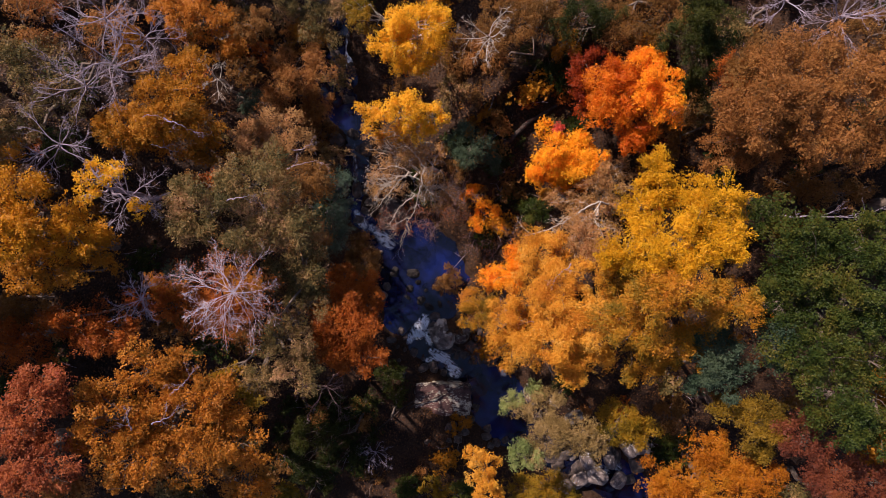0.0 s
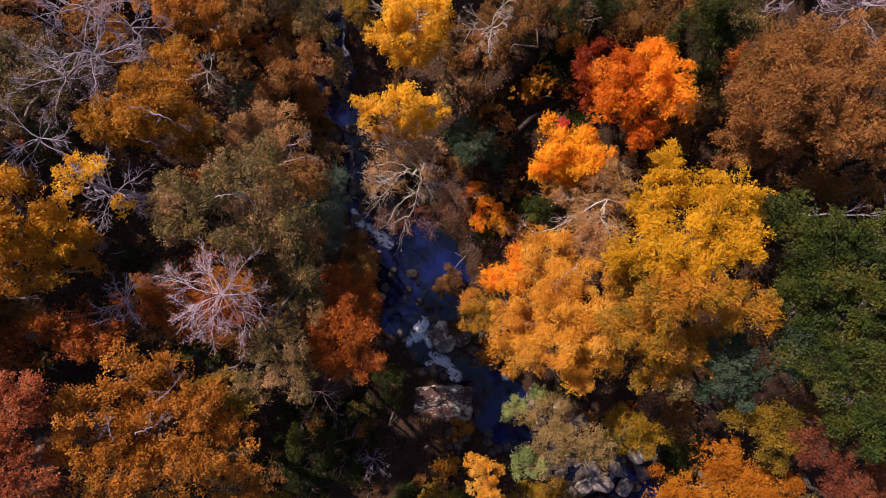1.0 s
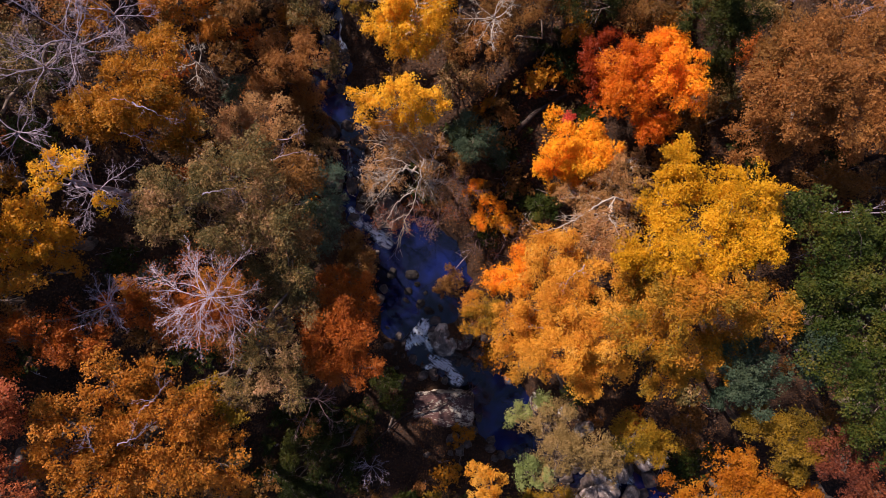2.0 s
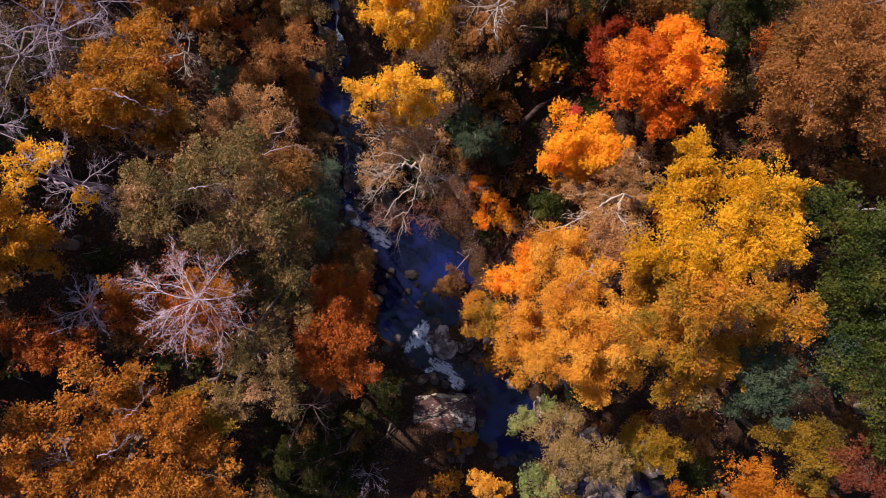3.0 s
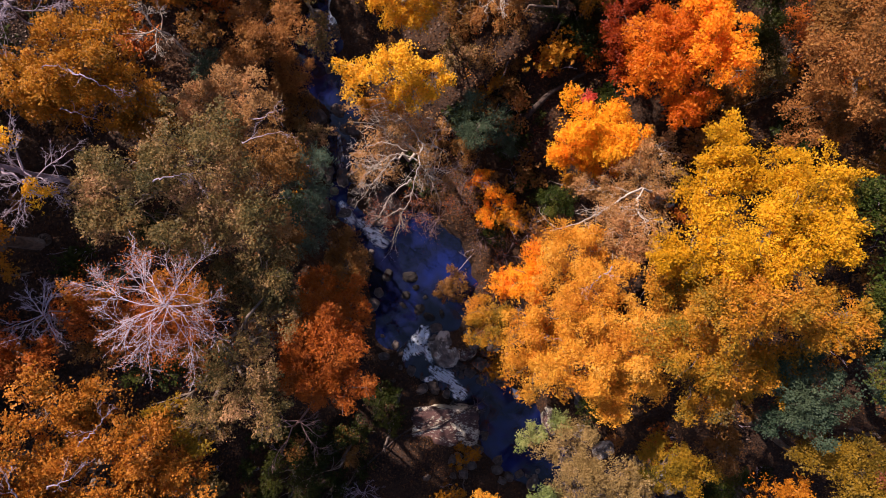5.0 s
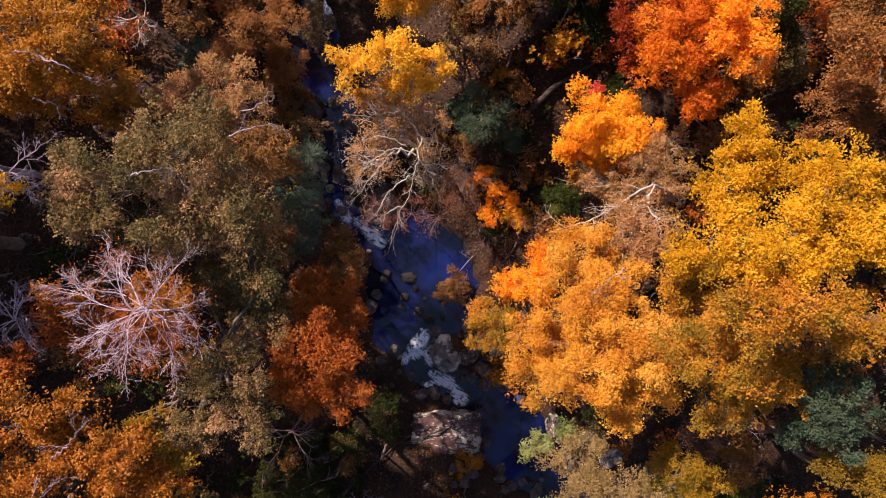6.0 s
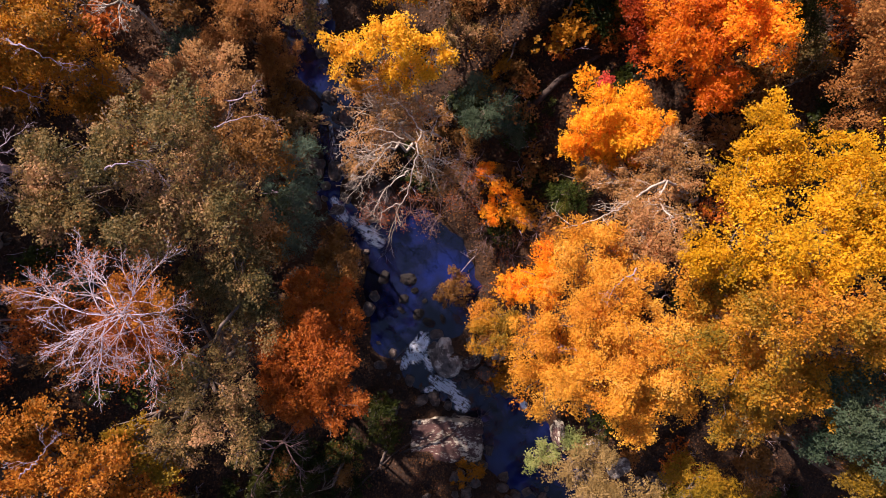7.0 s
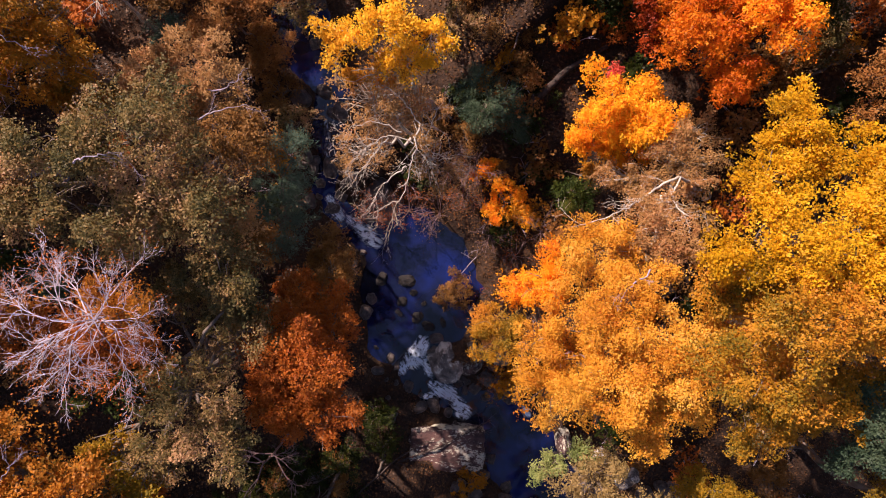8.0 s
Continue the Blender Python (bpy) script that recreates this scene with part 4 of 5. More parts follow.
tree("understory_tree", "added shrub with green leaf colour darkened for shade",
     {"shade_green": [(-3.27, -10.09, 1.2, 0.94, 0.78), (-2.85, -10.02, 0.4, 0.57, 0.48)]}, leaf=0.0811, cover=0.7, radius=0.08)
tree("understory_tree", "dark rust tree in deep shade",
     {"rust": [(-18.46, -3.46, 7.0, 1.67, 1.00), (-17.91, -3.22, 6.2, 1.02, 0.61)]}, leaf=0.0811, cover=0.7, radius=0.08)
tree("understory_tree", "dark brown tree in deep shade",
     {"brown": [(-22.21, 5.55, 11.0, 1.16, 0.87), (-22.08, 5.93, 10.2, 0.71, 0.53)]}, leaf=0.0811, cover=0.7, radius=0.08)
tree("understory_tree", "dark green tree in deep shade",
     {"green": [(-20.32, 5.31, 10.0, 1.21, 1.02), (-20.09, 5.72, 9.2, 0.74, 0.63)]}, leaf=0.0811, cover=0.7, radius=0.08)
tree("understory_tree", "dark brown tree in deep shade",
     {"brown": [(-14.57, -4.48, 10.0, 1.20, 0.84), (-14.24, -4.32, 9.2, 0.74, 0.52)]}, leaf=0.0811, cover=0.7, radius=0.08)
tree("understory_tree", "dark green tree in deep shade",
     {"green": [(-12.91, -5.27, 9.0, 1.37, 0.94), (-12.45, -5.08, 8.2, 0.84, 0.57)]}, leaf=0.0811, cover=0.7, radius=0.08)
tree("understory_tree", "dark brown tree in deep shade",
     {"brown": [(20.77, 2.86, 10.5, 2.09, 0.90), (22.18, 3.19, 9.7, 1.27, 0.55)]}, leaf=0.0811, cover=0.7, radius=0.08)
tree("understory_tree", "dark brown tree in deep shade",
     {"brown": [(18.92, 3.41, 9.5, 1.54, 0.92), (20.04, 3.75, 8.7, 0.94, 0.56)]}, leaf=0.0811, cover=0.7, radius=0.08)
tree("understory_tree", "dark brown tree in deep shade",
     {"brown": [(13.48, 6.34, 7.0, 1.13, 1.13), (14.29, 6.80, 6.2, 0.69, 0.69)]}, leaf=0.0811, cover=0.7, radius=0.08)
tree("understory_tree", "dark brown tree in deep shade",
     {"brown": [(13.56, -9.90, 6.0, 1.16, 1.16), (14.38, -9.71, 5.2, 0.71, 0.71)]}, leaf=0.0811, cover=0.7, radius=0.08)
tree("understory_tree", "dark green tree in deep shade",
     {"green": [(14.65, -12.29, 5.0, 1.06, 1.06), (15.43, -12.17, 4.2, 0.64, 0.64)]}, leaf=0.0811, cover=0.7, radius=0.08)
tree("understory_tree", "dark brown tree in deep shade",
     {"brown": [(18.87, -8.71, 10.0, 1.21, 1.02), (19.85, -8.57, 9.2, 0.74, 0.63)]}, leaf=0.0811, cover=0.7, radius=0.08)
tree("understory_tree", "dark brown tree in deep shade",
     {"brown": [(-11.74, 10.32, 7.0, 1.13, 1.00), (-11.38, 10.80, 6.2, 0.69, 0.61)]}, leaf=0.0811, cover=0.7, radius=0.08)
tree("understory_tree", "dark brown tree in deep shade",
     {"brown": [(-11.70, -5.11, 8.0, 1.16, 0.96), (-11.33, -4.91, 7.2, 0.71, 0.59)]}, leaf=0.0811, cover=0.7, radius=0.08)
tree("understory_tree", "dark rust tree in deep shade",
     {"rust": [(7.62, 10.27, 5.0, 1.20, 1.20), (8.35, 10.80, 4.2, 0.73, 0.73)]}, leaf=0.0811, cover=0.7, radius=0.08)
tree("understory_tree", "dark brown tree in deep shade",
     {"brown": [(6.01, 10.53, 4.0, 1.09, 0.94), (6.66, 11.00, 3.2, 0.66, 0.57)]}, leaf=0.0811, cover=0.7, radius=0.08)
tree("understory_tree", "dull ochre tree on the slope",
     {"ochre": [(10.97, 11.76, 8.5, 1.27, 1.08), (11.81, 12.30, 7.7, 0.77, 0.66)]}, leaf=0.0811, cover=0.7, radius=0.08)
tree("understory_tree", "olive tree on the slope",
     {"olive": [(14.73, 11.09, 11.0, 1.05, 1.16), (15.56, 11.67, 10.2, 0.64, 0.71)]}, leaf=0.0811, cover=0.7, radius=0.08)
tree("understory_tree", "dark brown tree in deep shade",
     {"brown": [(0.55, 11.68, 6.0, 1.03, 1.37), (1.08, 12.29, 5.2, 0.63, 0.84)]}, leaf=0.0811, cover=0.7, radius=0.08)
tree("understory_tree", "olive tree on the stream bank",
     {"olive": [(-6.57, 11.10, 4.5, 0.86, 1.21), (-6.24, 11.66, 3.7, 0.52, 0.74)]}, leaf=0.0811, cover=0.7, radius=0.08)
# brush on the slopes beside the stream
for colour, label, lobes in (
        ("olive", "olive brush on the slope above the pool", [(0.7, 9.6, 5.0, 1.3, 1.2), (-0.3, 8.6, 4.0, 1.0, 0.9)]),
        ("ochre", "ochre brush on the slope above the pool", [(1.9, 8.7, 4.6, 1.2, 1.0), (1.0, 7.9, 3.6, 0.9, 0.8)]),
        ("brown", "brown brush on the slope above the pool", [(3.2, 9.8, 4.8, 1.3, 1.1), (3.4, 11.0, 5.4, 1.2, 1.0)]),
        ("shade_green", "dark green brush on the slope above the pool", [(4.4, 8.0, 3.4, 1.2, 1.2), (3.5, 7.2, 2.9, 0.9, 0.8)]),
        ("russet", "dry russet brush on the slope above the pool", [(2.3, 11.7, 6.0, 1.3, 1.0), (0.9, 11.2, 5.4, 1.0, 0.9)]),
        ("brown", "dark brown brush beside the sycamore", [(0.9, 5.2, 3.6, 0.9, 0.9), (-0.1, 6.2, 3.8, 0.9, 0.8)]),
        ("rust", "rust brown brush between the oaks", [(16.5, 9.6, 8.8, 1.5, 1.3), (17.9, 8.5, 8.6, 1.3, 1.1)]),
        ("brown", "brown brush between the oaks", [(14.4, 8.4, 7.8, 1.3, 1.2), (13.2, 7.6, 7.0, 1.1, 1.0), (19.0, 9.8, 9.2, 1.3, 1.2)])):
    tree("shrub", label, {colour: lobes}, leaf=0.075, cover=0.9, radius=0.05, category="shrub", twigs=6)
# twiggy thickets on the banks of the pool
bare_tree("shrub", "leafless reddish brown thicket on the stream bank", (-1.9, 1.9), (-1.87, 1.87, 1.6), 1.5, limbs=10, level=2, spray=4, radius=0.05, tilt=0.8, category='shrub', bark='twig', colour='rust', leaf=0.06, few=2)
bare_tree("shrub", "leafless reddish brown thicket on the stream bank", (-0.4, 1.8), (-0.34, 1.75, 1.6), 1.6, limbs=10, level=2, spray=4, radius=0.05, tilt=0.8, category='shrub', bark='twig', colour='brown', leaf=0.06, few=2)
bare_tree("shrub", "leafless reddish brown thicket on the stream bank", (0.8, 2.7), (0.79, 2.60, 2.0), 1.6, limbs=10, level=2, spray=4, radius=0.05, tilt=0.8, category='shrub', bark='twig', colour='rust', leaf=0.06, few=2)
bare_tree("shrub", "leafless reddish brown thicket on the stream bank", (2.2, 0.6), (2.14, 0.61, 1.4), 1.5, limbs=10, level=2, spray=4, radius=0.05, tilt=0.8, category='shrub', bark='twig', colour='brown', leaf=0.06, few=2)
bare_tree("shrub", "leafless reddish brown thicket on the stream bank", (3.4, -0.4), (3.35, -0.42, 1.6), 1.5, limbs=10, level=2, spray=4, radius=0.05, tilt=0.8, category='shrub', bark='twig', colour='rust', leaf=0.06, few=2)
bare_tree("shrub", "leafless reddish brown thicket on the stream bank", (0.2, 3.8), (0.22, 3.70, 3.0), 1.7, limbs=10, level=2, spray=4, radius=0.05, tilt=0.8, category='shrub', bark='twig', colour='brown', leaf=0.06, few=2)
bare_tree("shrub", "leafless reddish brown thicket on the stream bank", (-3.6, 1.8), (-3.52, 1.72, 2.2), 1.3, limbs=10, level=2, spray=4, radius=0.05, tilt=0.8, category='shrub', bark='twig', colour='rust', leaf=0.06, few=2)
bare_tree("shrub", "leafless reddish brown thicket on the stream bank", (4.7, 0.8), (4.53, 0.79, 2.2), 1.5, limbs=10, level=2, spray=4, radius=0.05, tilt=0.8, category='shrub', bark='twig', colour='brown', leaf=0.06, few=2)
bare_tree("shrub", "leafless reddish brown thicket on the stream bank", (3.1, -2.3), (3.00, -2.27, 1.2), 1.2, limbs=10, level=2, spray=4, radius=0.05, tilt=0.8, category='shrub', bark='twig', colour='rust', leaf=0.06, few=2)
bare_tree("shrub", "leafless reddish brown thicket on the stream bank", (-5.3, -1.1), (-5.18, -1.08, 2.4), 1.1, limbs=10, level=2, spray=4, radius=0.05, tilt=0.8, category='shrub', bark='twig', colour='brown', leaf=0.06, few=2)
bare_tree("shrub", "leafless reddish brown thicket on the stream bank", (2.7, -6.8), (2.61, -6.68, 0.2), 1.2, limbs=10, level=2, spray=4, radius=0.05, tilt=0.8, category='shrub', bark='twig', colour='rust', leaf=0.06, few=2)
bare_tree("shrub", "leafless reddish brown thicket on the stream bank", (1.3, 3.8), (1.31, 3.68, 3.2), 1.5, limbs=10, level=2, spray=4, radius=0.05, tilt=0.8, category='shrub', bark='twig', colour='brown', leaf=0.06, few=2)
# pale limbs that show among the leaves
limb_path(orange_maple, [(5.60, -4.24, 8.6), (4.52, -3.87, 8.6), (3.77, -3.58, 8.4), (3.09, -3.06, 8.0)], 0.026, 0.01, 'grey', 4, 0.6)
limb_path(orange_maple, [(4.52, -3.87, 8.6), (3.80, -4.20, 8.2), (3.07, -4.25, 7.6)], 0.026, 0.01, 'grey', 4, 0.6)
limb_path(orange_maple, [(6.31, -0.81, 11.6), (5.65, -1.38, 11.4), (5.41, -2.09, 11.2)], 0.026, 0.01, 'grey', 4, 0.6)
limb_path(copper_maple, [(-11.83, -6.33, 15.0), (-11.10, -5.79, 15.4), (-10.63, -5.31, 15.6)], 0.026, 0.01, 'grey', 4, 0.6)
limb_path(copper_maple, [(-11.98, -7.22, 16.2), (-11.32, -6.90, 16.5), (-10.86, -6.63, 16.4)], 0.026, 0.01, 'grey', 4, 0.6)
limb_path(copper_maple, [(-12.59, -7.28, 16.6), (-12.50, -6.74, 17.0), (-12.43, -6.37, 17.2)], 0.026, 0.01, 'grey', 4, 0.6)
limb_path(orange_oak, [(-13.24, 4.77, 13.8), (-12.48, 4.54, 14.1), (-11.81, 4.32, 13.9)], 0.026, 0.01, 'grey', 4, 0.6)
limb_path(orange_oak, [(-11.92, 5.53, 15.3), (-11.10, 5.24, 15.5), (-10.61, 5.01, 15.0)], 0.026, 0.01, 'grey', 4, 0.6)
limb_path(orange_oak, [(-13.30, 5.52, 15.0), (-12.55, 5.67, 15.4), (-11.96, 5.60, 15.6)], 0.026, 0.01, 'grey', 4, 0.6)
limb_path(olive_oak, [(-7.56, 3.82, 12.4), (-6.67, 4.04, 12.7), (-5.97, 4.22, 12.6)], 0.026, 0.01, 'grey', 4, 0.6)
limb_path(olive_oak, [(-7.40, 4.84, 12.0), (-6.66, 4.89, 12.2), (-6.16, 5.53, 12.0)], 0.026, 0.01, 'grey', 4, 0.6)
limb_path(olive_oak, [(-9.15, 2.05, 15.6), (-8.41, 2.13, 16.0), (-8.01, 2.29, 15.6)], 0.026, 0.01, 'grey', 4, 0.6)
# low growth added where the bank lies shaded, shade put into its dark green
tree("shrub", "added bush, green darkened for the bank's shade",
     {"shade_green": [(-5.58, -12.74, 1.6, 1.32, 1.05), (-4.81, -12.40, 1.2, 0.79, 0.66)]}, leaf=0.085, cover=0.7, radius=0.04, category='shrub')
tree("shrub", "added bush, green darkened for the bank's shade",
     {"shade_green": [(-6.98, -13.62, 2.4, 1.37, 1.09), (-6.19, -13.27, 2.0, 0.82, 0.69)]}, leaf=0.085, cover=0.7, radius=0.04, category='shrub')
tree("shrub", "added bush, green darkened for the bank's shade",
     {"shade_green": [(-3.30, -15.28, 1.0, 1.18, 0.94), (-2.60, -15.00, 0.6, 0.71, 0.59)]}, leaf=0.085, cover=0.7, radius=0.04, category='shrub')
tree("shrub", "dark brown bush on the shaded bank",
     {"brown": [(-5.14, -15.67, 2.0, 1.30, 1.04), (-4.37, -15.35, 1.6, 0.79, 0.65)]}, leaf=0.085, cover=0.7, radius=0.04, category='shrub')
tree("shrub", "added bush, green darkened for the bank's shade",
     {"shade_green": [(-8.27, -10.30, 3.4, 1.33, 1.06), (-7.50, -9.94, 3.0, 0.80, 0.67)]}, leaf=0.085, cover=0.7, radius=0.04, category='shrub')
tree("shrub", "added bush, green darkened for the bank's shade",
     {"shade_green": [(-6.92, -11.44, 2.6, 1.13, 0.90), (-6.28, -11.16, 2.2, 0.68, 0.57)]}, leaf=0.085, cover=0.7, radius=0.04, category='shrub')
tree("shrub", "added bush, green darkened for the bank's shade",
     {"shade_green": [(-8.14, -14.51, 4.0, 1.45, 1.16), (-7.30, -14.12, 3.6, 0.88, 0.73)]}, leaf=0.085, cover=0.7, radius=0.04, category='shrub')


# the forest goes on around: unseen trees added, the left ones shade the slope
def unseen_forest():
    kinds = []
    for colour, label in (("russet", "unseen russet oak added around the forest"), ("ochre", "unseen ochre oak added around the forest"), ("brown", "unseen brown oak added around the forest")):
        lobes = [(0, 0, 11.0, 2.0, 1.9)] + [(2.3 * math.cos(a), 2.3 * math.sin(a), 9.4 + rng.uniform(-0.8, 0.8), 1.7, 1.6) for a in np.arange(5) * 1.257 + rng.uniform(0, 1)]
        kinds.append(tree("oak_tree", label, {colour: [(x, y + 60, z + land_at(0, 60), rx, ry) for x, y, z, rx, ry in lobes]}, base=(0, 60), leaf=0.26, clump=0.8, cover=1.1, radius=0.28, group="surrounding forest trees"))
    spots = [(-24.5, y) for y in (-9, -4, 1, 6, 11)] + [(-29.5, y) for y in (-6.5, -1, 4.5, 9, 14)] + [(25.5, y) for y in (-9, -3, 3, 9)] + [(x, -23.5) for x in (-18, -11, -3, 5, 13, 20)] + [(x, 25.0) for x in (-22, -14, -5, 4, 12, 20)]
    for k, (x, y) in enumerate(spots):
        x, y = x + rng.uniform(-1, 1), y + rng.uniform(-1, 1)
        m = pose(x, y, land_at(x, y) - 0.2, 0, 0, rng.uniform(0, 360)) @ Matrix.Scale(rng.uniform(0.85, 1.1), 4)
        ob = kinds[k] if k < len(kinds) else copy_thing(kinds[k % len(kinds)], Matrix())
        ob.matrix_basis = m


unseen_forest()


# ---- stones, logs and litter ----
def stone_mesh(name, mat, seed, blocky=0.0, cuts=3):
    """A weathered stone of unit size: a rounded lump with broken faces."""
    r = random.Random(seed)
    bm = bmesh.new()
    bmesh.ops.create_icosphere(bm, subdivisions=cuts, radius=0.5)
    planes = []
    for k in range(9):
        n = Vector((r.gauss(0, 1), r.gauss(0, 1), r.gauss(0, 0.8))).normalized()
        planes.append((n, r.uniform(0.3, 0.42)))
    off = Vector((seed * 3.1, seed * 1.7, seed))
    for v in bm.verts:
        p = v.co.copy()
        if blocky:
            m = max(abs(p.x), abs(p.y), abs(p.z)) / 0.5
            p = p.lerp(p / m, blocky)
        for n, d in planes:
            if blocky < 0.6:
                over = p.dot(n) - d * (1.35 if blocky else 1)
                if over > 0:
                    p -= n * over * 0.9
        p += p.normalized() * (0.075 * noise.fractal(p * 3 + off, 0.9, 2.0, 4) + 0.03 * noise.noise(p * 9 + off))
        v.co = p
    me = bpy.data.meshes.new(name)
    bm.to_mesh(me)
    bm.free()
    me.materials.append(mat)
    return me


def stone(me, label, x, y, z, sx, sy, sz, turn=0, name="boulder", group="", tip=0):
    ob = new(name, me)
    ob.matrix_world = pose(x, y, z, tip, tip * 0.6, turn) @ Matrix.Diagonal((sx, sy, sz, 1))
    return tagged(ob, label, "boulder" if name == "boulder" else "stone", group)


SUNKEN = [stone_mesh("stone", SUNK, 10 + k, 0.3, 3) for k in range(4)]
STONES = [stone_mesh("stone", WET, k, 0.3 * (k % 3), 3) for k in range(8)]
stone(stone_mesh("boulder", SLAB, 21, 0.85, 4), "large flat reddish slab boulder with pale lichen", 0.0, -10.7, -1.25, 4.2, 2.3, 1.9, -3)
stone(stone_mesh("boulder", ROCK, 22, 0.2, 4), "rounded grey lichened boulder beside the cascade", -0.05, -6.0, -0.15, 1.75, 2.15, 1.7, 20)
stone(stone_mesh("boulder", SLAB, 23, 0.3, 3), "angular reddish boulder beside the cascade", 1.25, -6.15, -0.5, 1.3, 1.1, 1.0, 35)
stone(stone_mesh("boulder", WET, 24, 0.2, 3), "brown boulder at the pool's outlet", -0.55, -4.75, -0.25, 0.9, 0.8, 0.7, 10)
stone(stone_mesh("boulder", WET, 25, 0.3, 3), "dark boulder below the cascade", -1.7, -8.6, -0.9, 1.3, 0.7, 0.8, 15)
stone(stone_mesh("boulder", ROCK, 26, 0.3, 3), "pale boulder on the bank", 8.8, -11.3, 1.8, 1.3, 0.9, 0.9, 30)
stone(stone_mesh("boulder", ROCK, 29, 0.3, 3), "pale boulder on the bank", 7.6, -10.4, 1.3, 0.8, 0.7, 0.7, 70)
stone(stone_mesh("boulder", SLAB, 27, 0.4, 3), "upright pale boulder at the pool's edge", 6.2, -10.4, -0.6, 0.8, 1.8, 1.4, 8)
stone(stone_mesh("boulder", WET, 28, 0.3, 3), "dark brown boulder under the sycamore", -3.6, 2.4, 0.5, 2.0, 2.4, 1.5, 12)
LOW = rock_material("pale_stream_stone", (0.09, 0.07, 0.065), (0.3, 0.24, 0.22), (0.5, 0.45, 0.4), 0.56, 2.0)
LOWS = [stone_mesh("boulder", LOW, 40 + k, 0.35, 3) for k in range(4)]
for k, (x, y, s, t) in enumerate(((10.6, -15.6, 1.0, 20), (11.3, -16.7, 1.25, 70), (10.0, -17.0, 1.1, 130), (13.6, -14.6, 1.1, 40), (14.5, -14.3, 1.2, 95), (12.3, -15.6, 0.9, 10), (9.3, -15.2, 0.7, 60), (12.9, -17.0, 1.0, 150))):
    stone(LOWS[k % 4], "pale grey boulder in the lower stream", x, y, max(land_at(x, y), -1.95) + 0.12 * s, s, s * 1.3, s * 0.85, t)
r = random.Random(5)


def scatter(n, x0, x1, y0, y1, lo, hi, label, pull=0.0):
    for _ in range(n):
        x, y = r.uniform(x0, x1), r.uniform(y0, y1)
        s = r.uniform(lo, hi) * r.uniform(0.7, 1.2)
        z = land_at(x, y) + pull * s
        level, d = water_at(x, y)
        if d < 0.2:
            z = max(z, level - 0.08 * s)
        stone(r.choice(STONES), label, x, y, z, s * r.uniform(0.8, 1.4), s * r.uniform(0.8, 1.3), s * 0.75, r.uniform(0, 360), "stone", "stones in the stream bed", r.uniform(-12, 12))


for x, y, s in ((-3.4, -1.65, 0.7), (-2.1, -1.7, 0.75), (-2.35, -2.8, 0.6), (-1.75, -2.35, 0.5), (-1.55, -3.6, 0.8), (-2.5, -3.4, 0.4), (-1.2, -2.9, 0.4), (-1.0, -4.1, 0.6), (-0.2, -3.9, 0.45)):
    stone(r.choice(SUNKEN), "dark wet stone in the shallow pool", x, y, -0.12 * s, s * r.uniform(0.6, 0.95), s * r.uniform(0.8, 1.3), s * 0.75, r.uniform(0, 360), "stone", "stones in the stream bed")
scatter(30, 0.9, 3.8, -8.4, -4.6, 0.3, 0.8, "brown stone on the stony bank", 0.1)
scatter(8, -3.6, -2.6, -9.0, -5.6, 0.3, 0.7, "dark stone beside the cascade", 0.1)
scatter(10, -1.5, 2.2, -13.8, -11.5, 0.4, 0.9, "dark stone beside the slab boulder", 0.1)
scatter(34, 7.8, 14.5, -17.5, -12.6, 0.4, 1.2, "grey stone in the lower stream", 0.15)
scatter(10, -7.6, -4.6, 1.6, 8.0, 0.4, 1.0, "dark stone in the upper stream", 0.1)
scatter(8, -8.6, -5.6, 9.5, 15.5, 0.4, 0.9, "dark stone in the upper stream", 0.1)
scatter(12, 2.5, 7.0, -8.2, -6.8, 0.3, 0.8, "brown stone at the pool's edge", 0.1)
scatter(8, 3.0, 6.0, -14.6, -13.0, 0.3, 0.7, "brown stone at the pool's edge", 0.1)


for _ in range(130):
    k = r.randrange(60, len(LINE) - 40)
    a, s = r.uniform(0, 6.28), r.uniform(0.2, 0.7)
    reach = LINE[k, 2] + r.uniform(-0.35, 0.5)
    x, y = LINE[k, 0] + math.cos(a) * reach, LINE[k, 1] + math.sin(a) * reach
    level, d = water_at(x, y)
    if d > -0.4:
        stone(r.choice(STONES), "dark stone at the water's edge", x, y, max(land_at(x, y) + 0.1 * s, level - 0.08 * s), s * r.uniform(0.8, 1.5), s, s * 0.7, r.uniform(0, 360), "stone", "stones in the stream bed", r.uniform(-12, 12))


def log(name, label, pts, r0, r1, bark="dark", twigs=0):
    root = thing(name, pts[0], label, "log")
    limb_path(root, pts, r0, r1, bark, twigs, 1.2)
    root.children[0].name = "stem"


log("fallen_log", "dark fallen trunk lying across the slab boulder", [(-7.2, -13.2, land_at(-7.2, -13.2) + 0.2), (-3.5, -11.6, -0.1), (-0.4, -10.4, -0.1), (2.3, -9.2, -0.5)], 0.085, 0.04, "dark", 4)
log("fallen_log", "second dark fallen trunk beside the first", [(-6.0, -13.6, land_at(-6.0, -13.6) + 0.2), (-2.6, -11.0, 0.0), (-0.4, -9.9, -0.1)], 0.06, 0.03, "dark", 3)
log("fallen_log", "thick dark log lying on the shaded slope", [(3.9, 6.7, land_at(3.9, 6.7) + 0.2), (5.4, 8.0, land_at(5.4, 8.0) + 0.2), (7.2, 9.1, land_at(7.2, 9.1) + 0.2)], 0.2, 0.15)
log("fallen_branch", "crooked dead branch lying in the pool", [(2.6, 0.6, 0.25), (1.4, -0.6, 0.3), (0.5, -1.7, 0.2)], 0.05, 0.02, "grey", 3)
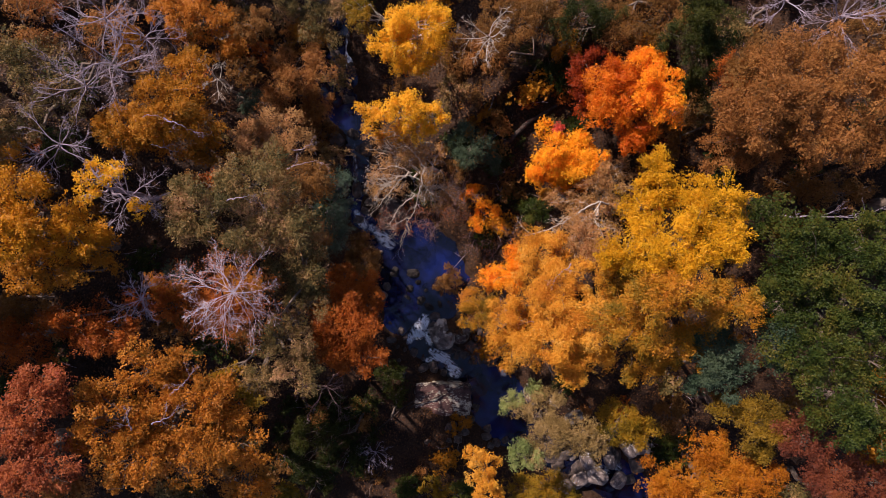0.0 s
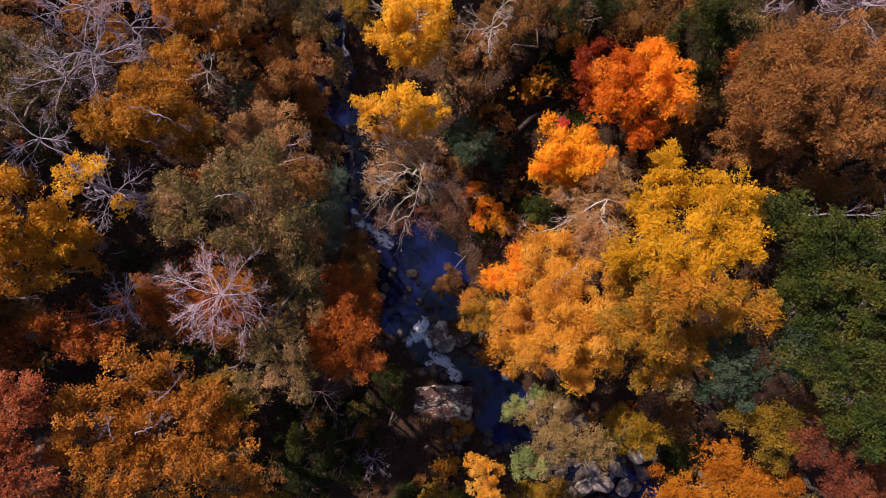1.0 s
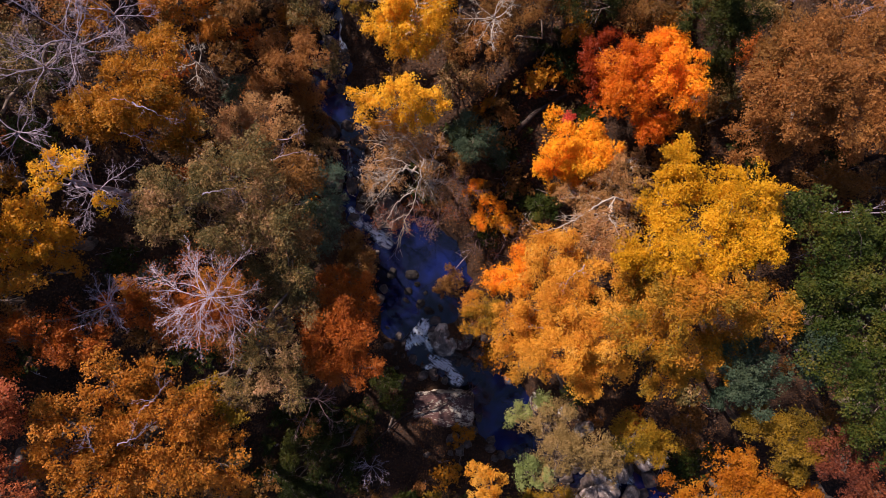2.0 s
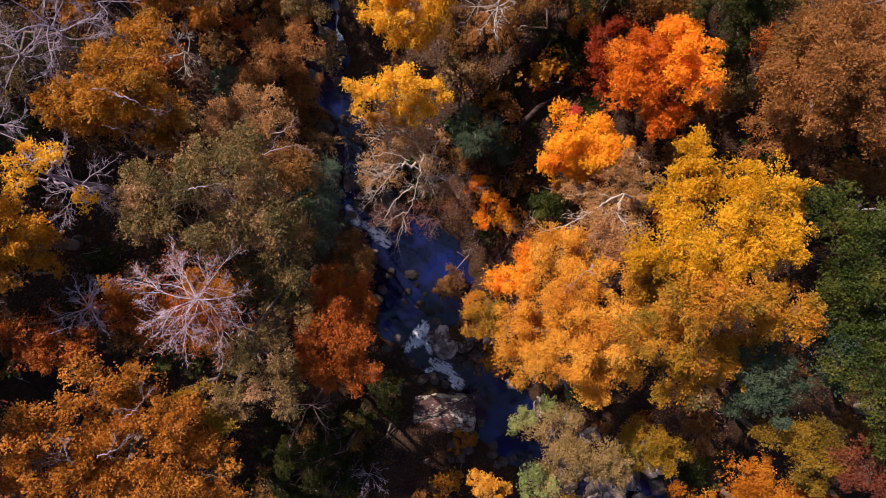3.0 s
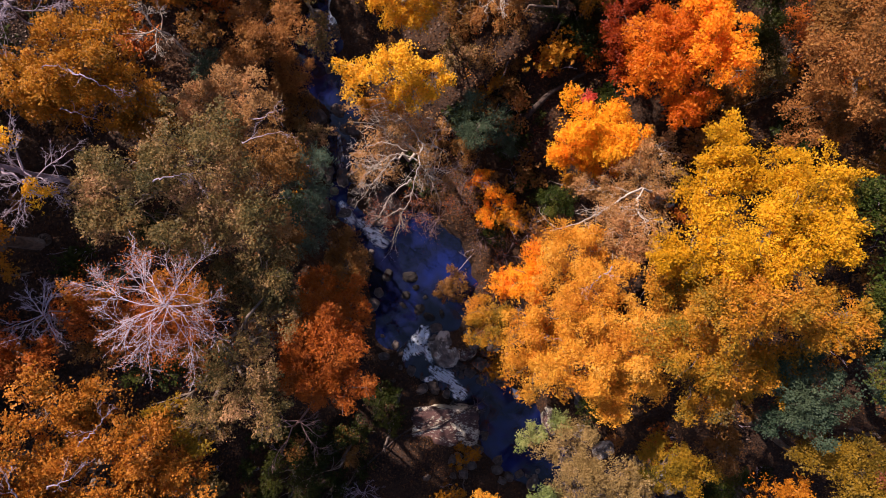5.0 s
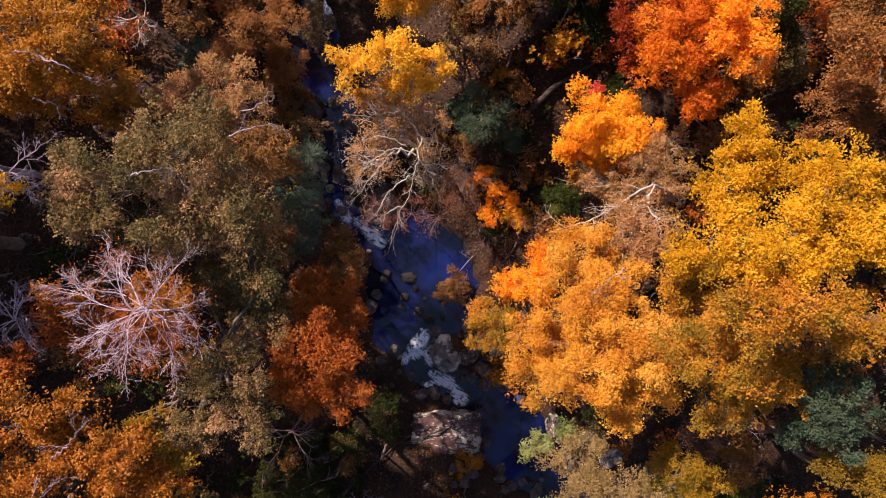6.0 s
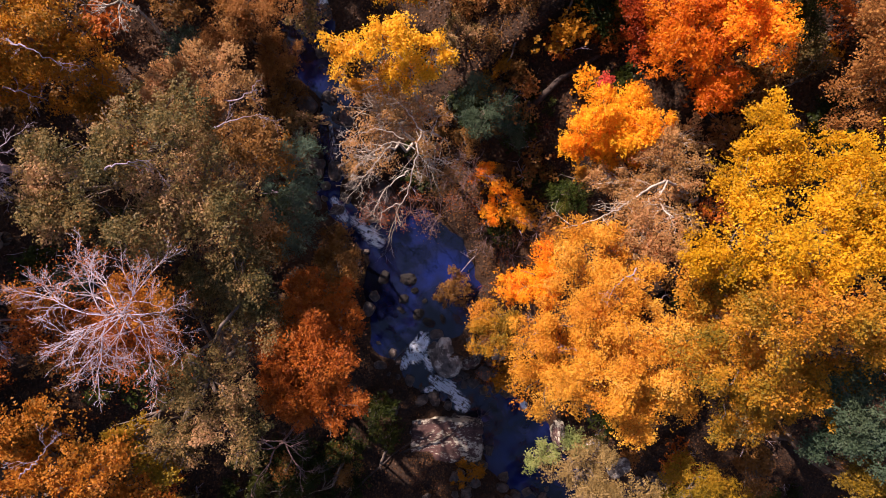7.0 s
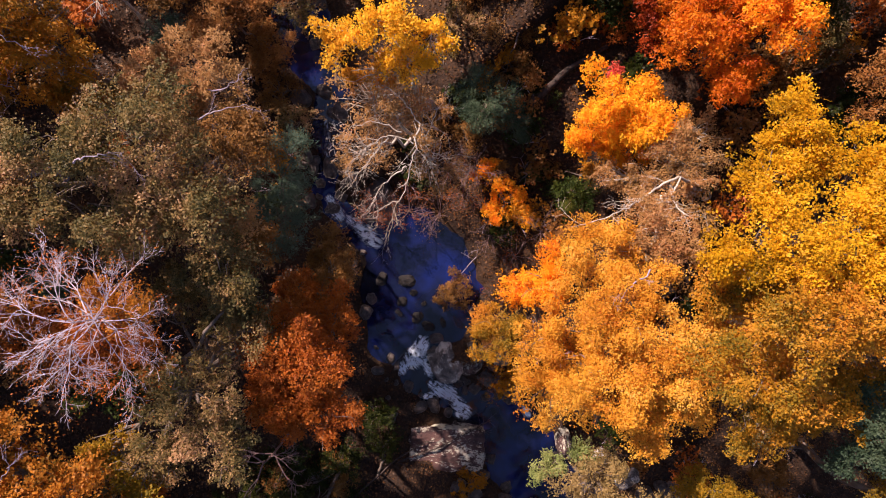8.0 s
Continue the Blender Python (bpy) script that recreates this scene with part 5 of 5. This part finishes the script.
log("fallen_branch", "pale fallen branch in a gap in the trees", [(15.0, 1.5, 13.4), (17.0, 1.5, 13.6), (19.0, 1.4, 13.9)], 0.05, 0.02, "grey", 9)


def undergrowth():
    """Low bushes on the forest floor between the trees."""
    kinds = [("brown", "low brown bush on the forest floor"), ("olive", "low olive bush on the forest floor"), ("rust", "low rust coloured bush on the forest floor"),
             ("shade_green", "low dark green bush on the forest floor"), ("ochre", "low ochre bush on the forest floor"), ("russet", "low dry russet bush on the forest floor")]
    made = []
    for k, (colour, label) in enumerate(kinds):
        root = thing("low_bush", (0, 0, 0), label, "bush", "undergrowth bushes")
        leaves = Geo(3)
        for j in range(3):
            a = 2.1 * j + rng.uniform(0, 1)
            stem = Geo()
            branch(stem, (0, 0, -0.1), (math.cos(a) * 0.6, math.sin(a) * 0.6, 1), rng.uniform(0.7, 1.2), 0.02, 1, 0.2, 0.0, 4)
            part("stem", stem, BARK["grey"], root, smooth=True)
        for j in range(6):
            a, q = rng.uniform(0, 6.28), rng.uniform(0.1, 0.7)
            add_lobe(leaves, (math.cos(a) * q, math.sin(a) * q, rng.uniform(0.7, 1.5), 0.5, 0.5), 0.1, 0.32, 0.4)
        part("foliage", leaves, LEAVES[colour], root)
        made.append(root)
    placed = 0
    first = set()
    while placed < 170:
        x, y = r.uniform(-24, 24), r.uniform(-16, 17)
        d = np.min(np.hypot(x - LINE[:, 0], y - LINE[:, 1]) - LINE[:, 2])
        if d < 1.0 or (abs(x) < 3 and -13 < y < -9):
            continue
        k = r.choice((0, 0, 1, 2, 3, 3, 4, 5))
        s = r.uniform(0.6, 1.5)
        m = pose(x, y, land_at(x, y), 0, 0, r.uniform(0, 360)) @ Matrix.Diagonal((s, s, s * r.uniform(0.7, 1.3), 1))
        if k not in first:
            first.add(k)
            made[k].matrix_basis = m
        else:
            c = copy_thing(made[k], Matrix())
            c.matrix_basis = m
        placed += 1


undergrowth()


def litter():
    """Fallen leaves over the ground."""
    n = 150000
    x, y = rng.uniform(-26, 26, n), rng.uniform(-20, 20, n)
    z = land(x, y)
    d = np.concatenate([np.min(np.hypot(x[i:i + 20000, None] - LINE[::6, 0], y[i:i + 20000, None] - LINE[::6, 1]) - LINE[::6, 2], axis=1) for i in range(0, n, 20000)])
    k = d > 0.15
    g = Geo(3)
    c = np.stack([x[k], y[k], z[k] + 0.03], 1)
    add_leaves(g, c, rng.normal(size=c.shape) * 0.35 + (0, 0, 1), 0.11, 0.8)
    tagged(new("leaf_litter", g.mesh("leaf_litter", LEAVES["litter"])), "brown and orange fallen leaves on the forest floor", "leaf litter", kind="stuff")


litter()
